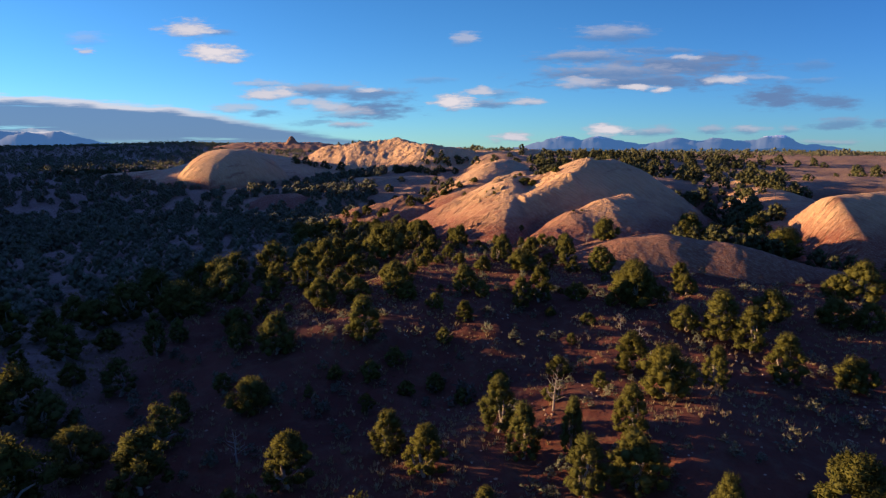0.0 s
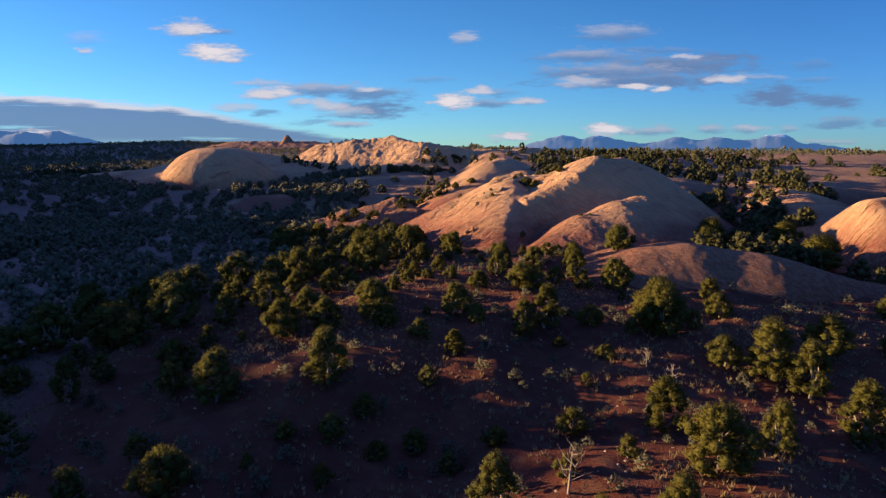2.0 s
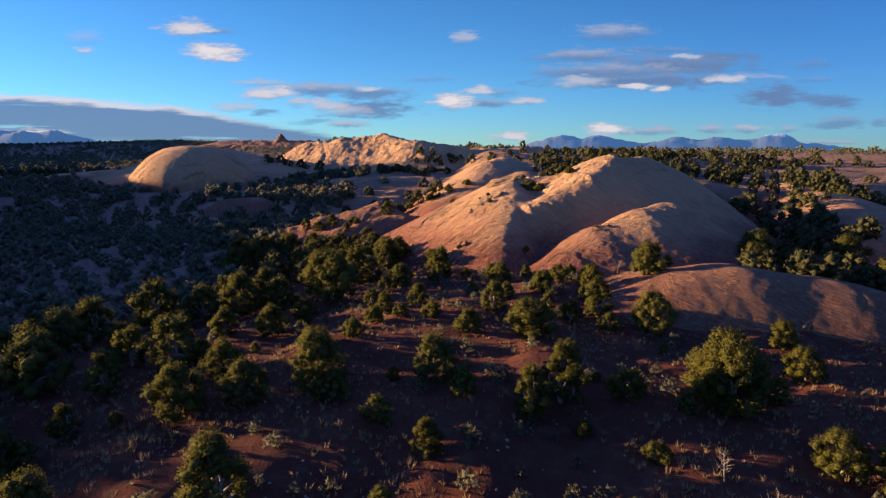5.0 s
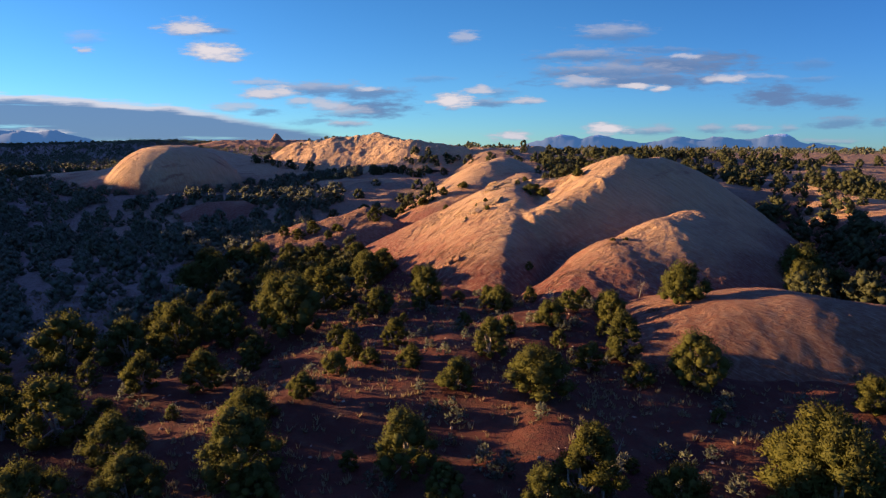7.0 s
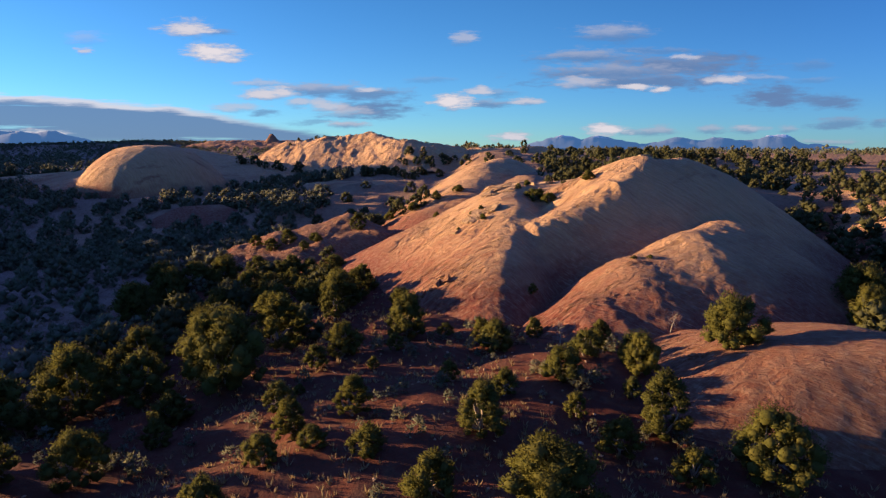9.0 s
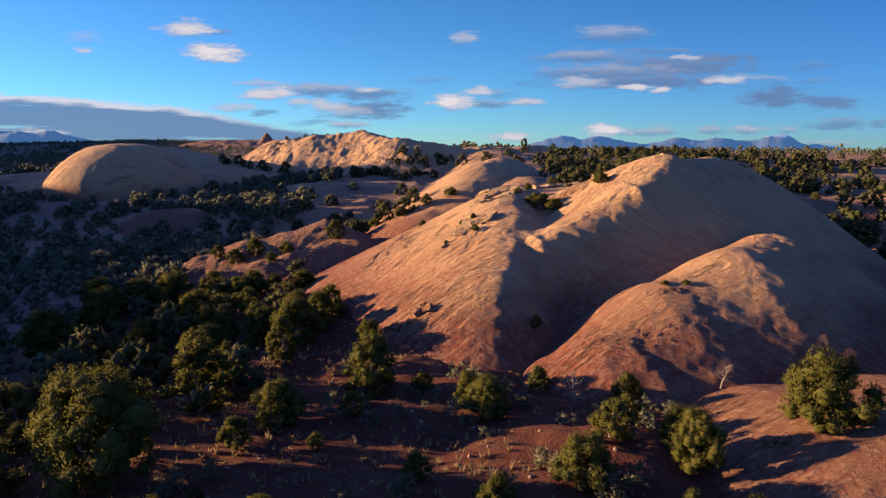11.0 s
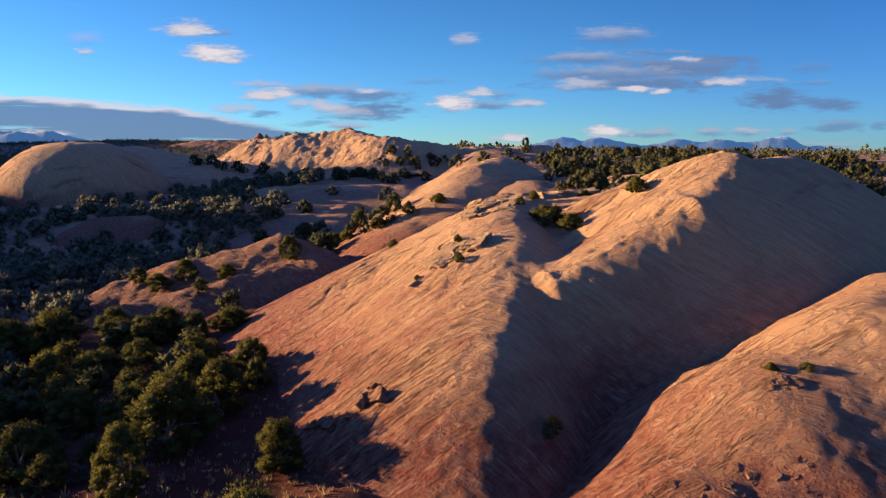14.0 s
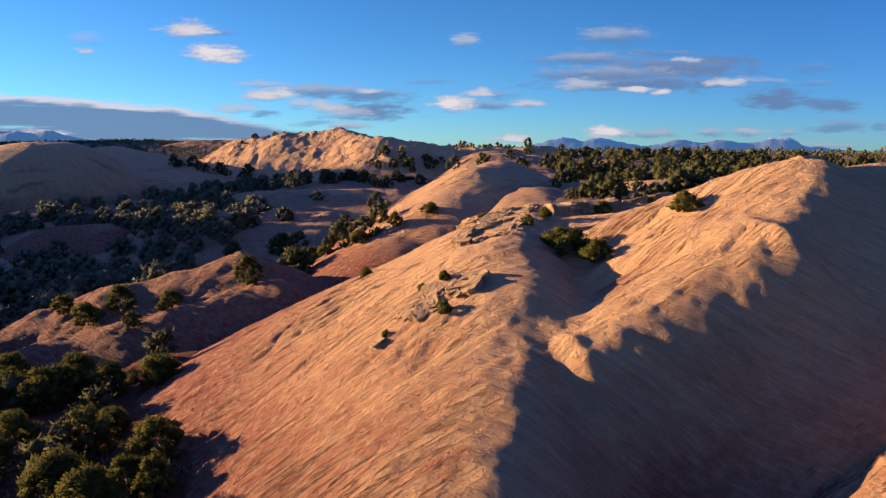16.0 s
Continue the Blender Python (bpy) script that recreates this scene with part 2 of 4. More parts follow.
def soil_material():
    m, n, p = material("red_soil")
    pos = n.add("ShaderNodeNewGeometry").outputs["Position"]
    big = n.noise(pos, 0.09, 5, 0.6)
    mid = n.noise(pos, 0.9, 6, 0.65)
    fine = n.noise(pos, 7.0, 6, 0.7)
    sandy = n.add("ShaderNodeSeparateXYZ")
    n.link(n.vmath("ADD", pos, n.vmath("MULTIPLY", n.noise(pos, 0.05, 3, colour=True), (22, 22, 0))), sandy.inputs[0])
    base = n.mix(n.map(big, 0.35, 0.7), (0.078, 0.023, 0.015), (0.12, 0.039, 0.023))
    base = n.mix(n.map(sandy.outputs[0], -8.0, -24.0), base, n.mix(big, (0.19, 0.115, 0.085), (0.26, 0.18, 0.135)))
    base = n.mix(n.math("MULTIPLY", n.map(sandy.outputs[1], 128.0, 150.0, 0.0, 0.8), n.map(sandy.outputs[0], -75.0, -45.0)), base, n.mix(big, (0.28, 0.15, 0.085), (0.36, 0.24, 0.15)))
    base = n.mix(n.map(mid, 0.46, 0.68, 0.0, 0.5), base, (0.13, 0.072, 0.04))
    base = n.mix(n.map(n.noise(pos, 2.6, 5, 0.7), 0.52, 0.66, 0.0, 0.65), base, (0.055, 0.032, 0.02))
    base = n.mix(n.map(fine, 0.5, 0.75, 0.0, 0.6), base, (0.07, 0.045, 0.03))
    n.link(base, p.inputs["Base Color"])
    p.inputs["Roughness"].default_value = 1.0
    p.inputs["Specular IOR Level"].default_value = 0.1
    bump(n, p, n.math("ADD", mid, n.math("MULTIPLY", fine, 0.4)), 0.9, 0.3)
    return m


def leaf_material(name, a, b, speckle=9.0, through=0.45):
    m, n, p = material(name)
    r = n.add("ShaderNodeNewGeometry").outputs["Random Per Island"]
    o = n.add("ShaderNodeObjectInfo").outputs["Random"]
    pos = n.add("ShaderNodeTexCoord").outputs["Object"]
    fine = n.noise(pos, speckle, 4, 0.6)
    coarse = n.noise(pos, 1.3, 3, 0.6)
    col = n.mix(n.math("ADD", n.math("MULTIPLY", r, 0.35), n.map(fine, 0.3, 0.7, 0.0, 0.5)), a, b)
    col = n.mix(n.map(coarse, 0.4, 0.7, 0.0, 0.4), col, n.mix(0.6, col, (0.15, 0.11, 0.03)))
    col = n.mix(n.math("MULTIPLY", o, 0.45), col, n.mix(0.6, col, (0.06, 0.075, 0.03)))
    n.link(col, p.inputs["Base Color"])
    p.inputs["Roughness"].default_value = 0.9
    p.inputs["Specular IOR Level"].default_value = 0.08
    if through:
        back = n.add("ShaderNodeBsdfTranslucent")
        n.link(col, back.inputs[0])
        both = n.add("ShaderNodeMixShader")
        both.inputs[0].default_value = through
        n.link(p.outputs[0], both.inputs[1])
        n.link(back.outputs[0], both.inputs[2])
        n.link(both.outputs[0], m.node_tree.nodes["Material Output"].inputs[0])
    else:
        bump(n, p, fine, 1.0, 0.12)
    return m


def bark_material():
    m, n, p = material("grey_bark")
    pos = n.add("ShaderNodeTexCoord").outputs["Object"]
    f = n.noise(n.vmath("MULTIPLY", pos, (14, 14, 2)), 1.0, 6, 0.6)
    n.link(n.mix(f, (0.10, 0.07, 0.05), (0.34, 0.27, 0.21)), p.inputs["Base Color"])
    p.inputs["Roughness"].default_value = 0.95
    bump(n, p, f, 0.8, 0.05)
    return m


PALE_STONE = rock_material("pale_sandstone", (0.42, 0.27, 0.155), (0.32, 0.17, 0.09), -20.0, -12.0)
SANDSTONE = rock_material("tan_sandstone", (0.55, 0.322, 0.165), (0.205, 0.056, 0.035), 2.6, 9.6)
RED_SANDSTONE = rock_material("red_sandstone", (0.25, 0.112, 0.062), (0.17, 0.052, 0.03), 0.0, 6.5)
SOIL = soil_material()
LEAF = leaf_material("juniper_leaf", (0.086, 0.084, 0.019), (0.138, 0.120, 0.028))
# paler, greyer foliage colour that lifts the far woods' shade like haze
HAZED_LEAF = leaf_material("hazed_leaf", (0.15, 0.15, 0.10), (0.21, 0.20, 0.13))
PINYON = leaf_material("pinyon_leaf", (0.075, 0.075, 0.036), (0.115, 0.105, 0.048))
SAGE = leaf_material("sage_leaf", (0.14, 0.14, 0.10), (0.24, 0.22, 0.15))
BARK = bark_material()
STRAW = leaf_material("straw", (0.22, 0.14, 0.07), (0.36, 0.26, 0.14))
RUBBLE = leaf_material("rubble", (0.30, 0.17, 0.10), (0.45, 0.32, 0.22), through=0)


# ---- terrain ----
def sig(t):
    return 1 / (1 + np.exp(-np.clip(t, -40, 40)))


def lattice(ix, iy, seed):
    h = (ix.astype(np.int64) * 374761393 + iy.astype(np.int64) * 668265263 + seed * 974711) & 0xFFFFFFFF
    h = ((h ^ (h >> 13)) * 1274126177) & 0xFFFFFFFF
    return ((h ^ (h >> 16)) & 0xFFFF) / 65535.0


def value_noise(x, y, seed=0):
    ix, iy = np.floor(x), np.floor(y)
    fx, fy = x - ix, y - iy
    fx, fy = fx * fx * (3 - 2 * fx), fy * fy * (3 - 2 * fy)
    a, b = lattice(ix, iy, seed), lattice(ix + 1, iy, seed)
    c, d = lattice(ix, iy + 1, seed), lattice(ix + 1, iy + 1, seed)
    return (a + (b - a) * fx) * (1 - fy) + (c + (d - c) * fx) * fy - 0.5


def fbm(x, y, size, octaves=4, seed=0):
    total, amp = 0, 1.0
    for i in range(octaves):
        total = total + amp * value_noise(x / size, y / size, seed + i * 17)
        size, amp = size * 0.47, amp * 0.5
    return total


def ridge(x, y, a, b, left, right, end=0.6, r=2.0):
    """The surface of a rounded rock fin along the crest a-b: left, right and end are the flanks' slopes, r how round its crest is."""
    (xa, ya, za), (xb, yb, zb) = a, b
    length = math.hypot(xb - xa, yb - ya)
    ux, uy = (xb - xa) / length, (yb - ya) / length
    s = (x - xa) * ux + (y - ya) * uy
    d = (x - xa) * -uy + (y - ya) * ux
    over = np.where(s < 0, -s, np.where(s > length, s - length, 0))
    q = np.hypot(d * np.where(d > 0, left, right), over * end)
    return za + (zb - za) * np.clip(s / length, 0, 1) - (np.sqrt(q * q + r * r) - r)


def union(*zs, k=0.6):
    """Smooth maximum."""
    top = np.maximum.reduce(zs)
    return top + k * np.log(sum(np.exp((z - top) / k) for z in zs))


def ground_height(x, y):
    x, y = np.asarray(x, float), np.asarray(y, float)
    z = -1.4 + (4.4 - 0.9 * sig((y - 85) / 2.5)) * sig((y - 48.5 + 4 * sig((-4 - x) / 3)) / 4.2) * np.exp(-((x - 8) / 32) ** 2) + 0 * x
    z = z + 2.2 * np.exp(-((x - 11.5) / 9) ** 2 - ((y - 30.5) / 9) ** 2) + 0.9 * np.exp(-((x - 13) / 6) ** 2 - ((y - 75) / 5) ** 2)
    z = z + 1.0 * np.exp(-((x - 16.5) / 5) ** 2 - ((y - 37) / 5) ** 2) + 1.3 * np.exp(-((x + 9.5) / 5) ** 2 - ((y - 45.5) / 4) ** 2) + 1.4 * np.exp(-((x - 35) / 5) ** 2 - ((y - 84) / 5) ** 2)
    z = z + 1.0 * np.exp(-((x + 12) / 5) ** 2 - ((y - 36) / 5) ** 2) - 0.7 * np.exp(-((x - 0.5) / 5) ** 2 - ((y - 41) / 4) ** 2)
    z = z + 1.3 * sig((x - 32) / 6) * sig((y - 40) / 12)
    z = z + 8.8 * sig((x - 11) / 2.5) * sig((y - 122) / 5)
    z = z + 3.2 * sig((y - 162) / 5) * sig((5 - x) / 5) + 4.0 * sig((y - 180 - 12 * sig((x - 15) / 5)) / 9)
    z = z + 7.5 * sig((y - 232) / 5) * sig((x + 46) / 8) * sig((8 - x) / 5)
    z = z + 17 * sig((y - 430 + 0.3 * x) / 50) * sig((-x - 60) / 40)
    # unseen long rise beyond the valley's western side, crest shaped for its shade
    west = -72 - 0.62 * y
    crest = 15.5 - 4.5 * sig((46 - y) / 7) + 1.5 * sig((y - 62) / 6) + 6.0 * sig((y - 102) / 5) - 4.0 * sig((y - 188) / 4) + 14 * np.exp(-((y - 191) / 7) ** 2) + 20 * sig((y - 235) / 2.5)
    z = z + crest * np.exp(-((x - west) / 18) ** 2) * sig((272 - y) / 4) * sig((y + 60) / 15)
    # a high mesa added out of view in the west to shade the far plateau
    z = z + (60 + 0.08 * (y - 300)) * np.exp(-((x + 330 + 0.62 * y) / 45) ** 2) * sig((y - 300) / 20) * sig((1000 - y) / 40)
    far = np.hypot(x, y)
    z = z - 6.0 * sig((far - 900) / 120)
    z = z + 1.0 * fbm(x, y, 21, 3, 5) + 0.8 * fbm(x, y, 4.5, 5, 9) + 5 * fbm(x, y, 160, 3, 31) * sig((far - 320) / 60)
    return z


def fin(x, y, crest, left, right, end, r):
    """A rock fin along a crest of several points."""
    return [ridge(x, y, a, b, left, right, end, r) for a, b in zip(crest, crest[1:])]


def rock_main(x, y):
    nose = fin(x, y, [(9.6, 91.0, 2.9), (10.3, 95.0, 6.4), (11.4, 99.0, 7.7), (12.5, 104.0, 9.7), (12.6, 109, 10.4), (14, 114, 11.0), (15.2, 122, 10.8)], 0.77, 1.35, 1.0, 3.6)
    east = fin(x, y, [(13.6, 99.5, 8.5), (21.8, 102.5, 11.9), (26.3, 107.4, 14.3), (30.9, 118, 13.1)], 0.52, 1.35, 2.6, 1.9)
    saddle = fin(x, y, [(12, 114, 10.5), (17, 113.5, 10.9), (23, 112.5, 11.9)], 0.4, 0.6, 0.5, 1.0)
    shoulder = fin(x, y, [(26.3, 107.4, 14.3), (31, 109, 14.1), (35, 110.5, 12.9), (39.5, 112, 9.0)], 0.6, 0.9, 0.7, 1.8)
    skirt = fin(x, y, [(29, 103.0, 10.5), (34, 106.5, 10.2), (38, 111, 8.0)], 0.5, 0.9, 1.2, 1.0)
    return union(*nose, *east, *saddle, *shoulder, *skirt, k=0.4)


def rock_front(x, y):
    return union(*fin(x, y, [(13.5, 85.8, 2.7), (15.9, 86.9, 4.3), (20.3, 90.6, 6.6), (25.5, 93.0, 8.2), (30.3, 97.2, 9.0)], 0.9, 0.72, 0.9, 2.6), k=0.4)


def rock_small(x, y):
    return union(*fin(x, y, [(18.6, 71.6, 3.3), (23.2, 72.5, 4.8), (27.6, 72.6, 5.3), (35, 71.0, 4.4), (46, 69, 1.8)], 0.45, 1.25, 0.7, 5.0), k=0.4)


def rock_east(x, y):
    return ridge(x, y, (57, 86, 9.4), (68, 88, 10.2), 0.9, 1.0, 1.5, 2.2)


def rock_apron(x, y):
    return union(*fin(x, y, [(48, 88, 3.4), (53, 92, 4.6), (60, 98, 5.2), (68, 122, 7.6), (70, 140, 9.2)], 0.4, 0.4, 0.5, 1.5))


def rock_west_low(x, y):
    a = fin(x, y, [(-18.9, 118, 1.5), (-11.4, 121.5, 2.9), (-5, 126, 4.5)], 0.5, 0.5, 0.57, 0.7)
    b = fin(x, y, [(-23, 125.2, 1.9), (-17.9, 127.2, 3.3), (-9.2, 131, 5.9)], 0.5, 0.5, 0.53, 0.7)
    return union(*a, *b, k=0.3)


def rock_mid(x, y):
    return union(*fin(x, y, [(4, 139, 6.2), (9, 145, 9.6), (13, 152, 12.6), (17, 163, 13.6)], 0.62, 0.6, 0.7, 2.6))


def rock_ledges(x, y):
    return ridge(x, y, (16, 128, 9.6), (30, 131, 10.8), 0.25, 0.9, 0.6, 0.5)


def rock_bench(x, y):
    return ridge(x, y, (34, 148, 11.6), (46, 154, 12.0), 0.15, 0.4, 0.3, 0.8)


def rock_cliff(x, y):
    return union(*fin(x, y, [(-46, 241, 17.3), (-32, 237, 19.0), (-18, 235, 20.0), (-6.2, 224.2, 17.8), (8, 222, 16.0)], 0.3, 0.75, 0.5, 1.0))


def rock_slabs(x, y):
    a = ridge(x, y, (-74, 231, 15.8), (-26, 224, 7.4), 0.28, 0.3, 0.26, 1.8)
    b = ridge(x, y, (-26, 192, 7.4), (-8, 190, 8.0), 0.3, 0.4, 0.45, 2.5)
    return union(a, b)


def rock_knob(x, y):
    return ridge(x, y, (16, 226, 15.6), (36, 230, 16.4), 0.4, 0.7, 0.6, 1.0)


def rock_west(x, y):
    across = np.where(x < -69, (x + 69) / 18.5, (x + 69) / 17.5)
    q = across ** 2 + ((y - 197) / 15.5) ** 2
    return 16.4 - 9.5 * q ** 1.4


def rock_far_west(x, y):
    return ridge(x, y, (-120, 214, 7.6), (-104, 217, 9.0), 0.4, 0.45, 0.5, 1.5)


def rock_valley(x, y):
    return ridge(x, y, (-49, 167, 3.6), (-42, 168, 4.0), 0.5, 0.5, 0.5, 0.6)


def rock_pinnacle(x, y):
    hill = ridge(x, y, (-190, 570, 23), (-120, 565, 23), 0.2, 0.3, 0.25, 3.0)
    return union(hill, ridge(x, y, (-143, 560, 28.5), (-140, 560, 28), 1.6, 1.6, 1.6, 0.5))


ROCKS = [
    # surface, x0, x1, y0, y1, cell, relief, material, label
    (rock_main, -14, 56, 82, 134, 0.13, 1.0, "tan", "large tan slickrock dome with striped flanks and ledges on top"),
    (rock_front, 4, 50, 77, 112, 0.13, 1.0, "tan", "orange sandstone fin with fluted crest before the big dome"),
    (rock_small, 8, 50, 56, 84, 0.25, 0.7, "red", "low reddish sandstone hump among junipers"),
    (rock_east, 36, 84, 70, 104, 0.4, 1.0, "tan", "smooth pale sandstone dome at the edge of the woods"),
    (rock_apron, 38, 90, 70, 146, 0.5, 1.0, "tan", "shaded grey-tan slickrock apron rising to the plateau"),
    (rock_west_low, -36, 6, 108, 146, 0.3, 1.55, "red", "low red sandstone ridge stepping down into the valley"),
    (rock_mid, -14, 42, 132, 176, 0.4, 1.2, "tan", "rounded tan sandstone dome behind the big dome"),
    (rock_ledges, 6, 44, 120, 144, 0.25, 1.0, "tan", "broken tan sandstone ledges in layers"),
    (rock_bench, 24, 60, 138, 168, 0.4, 0.7, "tan", "flat pale sandstone bench on the plateau"),
    (rock_valley, -64, -28, 158, 178, 0.5, 0.8, "tan", "small pale sandstone patch on the valley floor"),
    (rock_cliff, -64, 44, 208, 256, 0.42, 2.4, "tan", "rough sunlit sandstone bluff crowned with small trees"),
    (rock_slabs, -106, 10, 170, 248, 0.7, 1.5, "tan", "grey-tan slickrock slabs below the bluff"),
    (rock_knob, -4, 60, 212, 246, 0.6, 2.0, "tan", "pale broken sandstone outcrop on the plateau's rim"),
    (rock_west, -112, -22, 160, 222, 0.6, 1.2, "tan", "big smooth sandstone dome across the valley"),
    (rock_far_west, -150, -84, 200, 240, 0.7, 1.5, "tan", "low weathered sandstone swell in the valley woods"),
    (rock_pinnacle, -270, -60, 520, 620, 1.6, 3.0, "red", "distant dark butte with a small pinnacle"),
]


def rock_height(f, x, y, relief=1.0):
    """A rock surface with its flutes, ledges and cracks."""
    z = f(x, y)
    tilt = f(x + 0.6, y) - f(x - 0.6, y)
    west = sig((tilt - 0.25) / 0.16)
    bend = 0.5 * fbm(x, y, 30, 2, 71)
    patchy = np.clip(0.4 + 1.9 * fbm(x, y, 9, 2, 55), 0, 1)
    # flutes down the eastern flanks
    u, v = 0.5 * x + 0.86 * y + 0.5 * bend, 0.86 * x - 0.5 * y
    flutes = 0.12 * value_noise(u / 0.36, v / 3.2, 40) + 0.08 * value_noise(u / 0.9, v / 7, 41) + 0.06 * value_noise(u / 0.3, v / 1.2, 42)
    # tilted beds, long cracks and thin ledges across the western faces
    u, v = 0.89 * y - 0.46 * x + bend, 0.89 * x + 0.46 * y
    line = np.abs(value_noise(u / 1.2, v / 7, 43) + 0.35 * value_noise(u / 0.4, v / 1.5, 44))
    cracks = np.minimum(line * 11, 1) - 1
    bed = u / 0.95 + 1.3 * fbm(x, y, 6, 3, 47)
    bed = bed - np.floor(bed)
    beds = np.minimum(bed, (1 - bed) * 7) * np.clip(0.5 + 2.4 * fbm(x, y, 5, 2, 58), 0, 1)
    ledges = 0.12 * value_noise(u / 0.5, v / 4, 45) + 0.14 * value_noise(u / 2.2, v / 9, 46) + 0.17 * beds
    lumps = 0.2 * fbm(x, y, 11, 2, 21) + 0.10 * fbm(x, y, 1.6, 3, 23) + 0.07 * fbm(x, y, 0.6, 2, 90)
    z = z + min(relief, 1.3) * (lumps + (1 - west) * (0.65 + 0.35 * patchy) * flutes + west ** 2 * ((0.45 + 0.55 * patchy) * ledges + 0.24 * patchy * cracks))
    if relief > 1.5:
        broken = fbm(x, y, 5.5, 4, 61) + 0.5 * fbm(x * 0.6 + y * 0.8, y * 0.25, 3.0, 3, 64)
        rills = np.abs(value_noise((x + 0.25 * y) / 2.6, y / 9, 67)) + 0.6 * np.abs(value_noise((x - 0.2 * y) / 1.1, y / 5, 68))
        z = z + relief * (0.16 * broken + 0.16 * np.round(broken * 6) / 6 + 0.14 * fbm(x, y, 2.2, 4, 66) + 0.3 * rills)
    return z


def surface_height(x, y):
    """The highest of ground and rocks."""
    x, y = np.broadcast_arrays(np.asarray(x, float), np.asarray(y, float))
    shape = x.shape
    x, y = x.ravel(), y.ravel()
    z = ground_height(x, y)
    for f, x0, x1, y0, y1, cell, relief, *_ in ROCKS:
        inside = (x > x0) & (x < x1) & (y > y0) & (y < y1)
        if inside.any():
            z[inside] = np.maximum(z[inside], rock_height(f, x[inside], y[inside], relief))
    return z.reshape(shape)


def on_rock(x, y):
    hit = np.zeros(np.shape(x), bool)
    g = ground_height(x, y)
    for f, x0, x1, y0, y1, cell, relief, *_ in ROCKS:
        inside = (x > x0) & (x < x1) & (y > y0) & (y < y1)
        if inside.any():
            hit[inside] |= f(x[inside], y[inside]) > g[inside] - 0.15
    return hit
# ---- end of terrain ----


def mesh_object(name, verts, faces, mat, parent=None, smooth=True, normals=None):
    me = bpy.data.meshes.new(name)
    verts, faces = np.asarray(verts, np.float32), np.asarray(faces, np.int32)
    me.vertices.add(len(verts))
    me.vertices.foreach_set("co", verts.ravel())
    me.loops.add(faces.size)
    me.loops.foreach_set("vertex_index", faces.ravel())
    me.polygons.add(len(faces))
    me.polygons.foreach_set("loop_start", np.arange(0, faces.size, faces.shape[1], dtype=np.int32))
    me.polygons.foreach_set("use_smooth", np.full(len(faces), smooth))
    me.update(calc_edges=True)
    if normals is not None:
        me.normals_split_custom_set_from_vertices(np.asarray(normals, np.float32))
    me.materials.append(mat)
    ob = new(name, me)
    ob.parent = parent
    return ob


def sheet(name, xs, ys, height, mat, keep=None):
    X, Y = np.meshgrid(xs, ys)
    Z = height(X, Y)
    i = np.arange(X.size).reshape(X.shape)
    faces = np.stack([i[:-1, :-1], i[:-1, 1:], i[1:, 1:], i[1:, :-1]], -1).reshape(-1, 4)
    verts = np.stack([X, Y, Z], -1).reshape(-1, 3)
    if keep is not None:
        ok = keep(X, Y, Z).ravel()
        faces = faces[ok[faces].any(1)]
        used = np.unique(faces)
        remap = np.zeros(len(verts), int)
        remap[used] = np.arange(len(used))
        verts, faces = verts[used], remap[faces]
    return mesh_object(name, verts, faces, mat)


def steps(*spans):
    """Grid lines: spans of (from, to, cell)."""
    out = []
    for a, b, c in spans:
        out += list(np.linspace(a, b, max(1, round((b - a) / c)), endpoint=False))
    return np.array(out + [spans[-1][1]])


xs = steps((-4500, -1000, 250), (-1000, -300, 25), (-300, -90, 3), (-90, -35, 1.4), (-35, 45, 0.45), (45, 100, 1.4), (100, 300, 4), (300, 1000, 25), (1000, 4500, 250))
ys = steps((-600, -60, 30), (-60, 20, 3), (20, 95, 0.45), (95, 140, 1), (140, 260, 1.8), (260, 700, 6), (700, 1200, 25), (1200, 4600, 250))
ground = sheet("ground", xs, ys, ground_height, SOIL)
tagged(ground, "dry red-brown soil with sparse grass and litter", "ground", kind="structure")

DOMES = {}
for f, x0, x1, y0, y1, cell, relief, tint, label in ROCKS:
    DOMES[f] = ob = sheet("rock_dome", np.arange(x0, x1, cell), np.arange(y0, y1, cell), lambda x, y: rock_height(f, x, y, relief),
               RED_SANDSTONE if tint == "red" else SANDSTONE, lambda x, y, z: z > ground_height(x, y) - 0.5)
    tagged(ob, label, "rock formation", group="sandstone outcrops")


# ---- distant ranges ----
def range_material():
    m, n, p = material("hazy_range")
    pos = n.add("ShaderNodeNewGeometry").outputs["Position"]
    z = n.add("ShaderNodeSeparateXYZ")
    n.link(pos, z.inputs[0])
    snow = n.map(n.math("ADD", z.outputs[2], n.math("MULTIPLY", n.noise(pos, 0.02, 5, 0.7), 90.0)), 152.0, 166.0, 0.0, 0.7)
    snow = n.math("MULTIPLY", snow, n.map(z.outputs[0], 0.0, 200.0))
    # the blue haze of distance is put into base colour and a glow
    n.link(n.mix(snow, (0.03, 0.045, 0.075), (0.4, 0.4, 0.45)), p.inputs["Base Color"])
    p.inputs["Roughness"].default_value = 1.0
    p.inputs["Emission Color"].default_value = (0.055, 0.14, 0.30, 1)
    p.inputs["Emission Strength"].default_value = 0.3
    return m


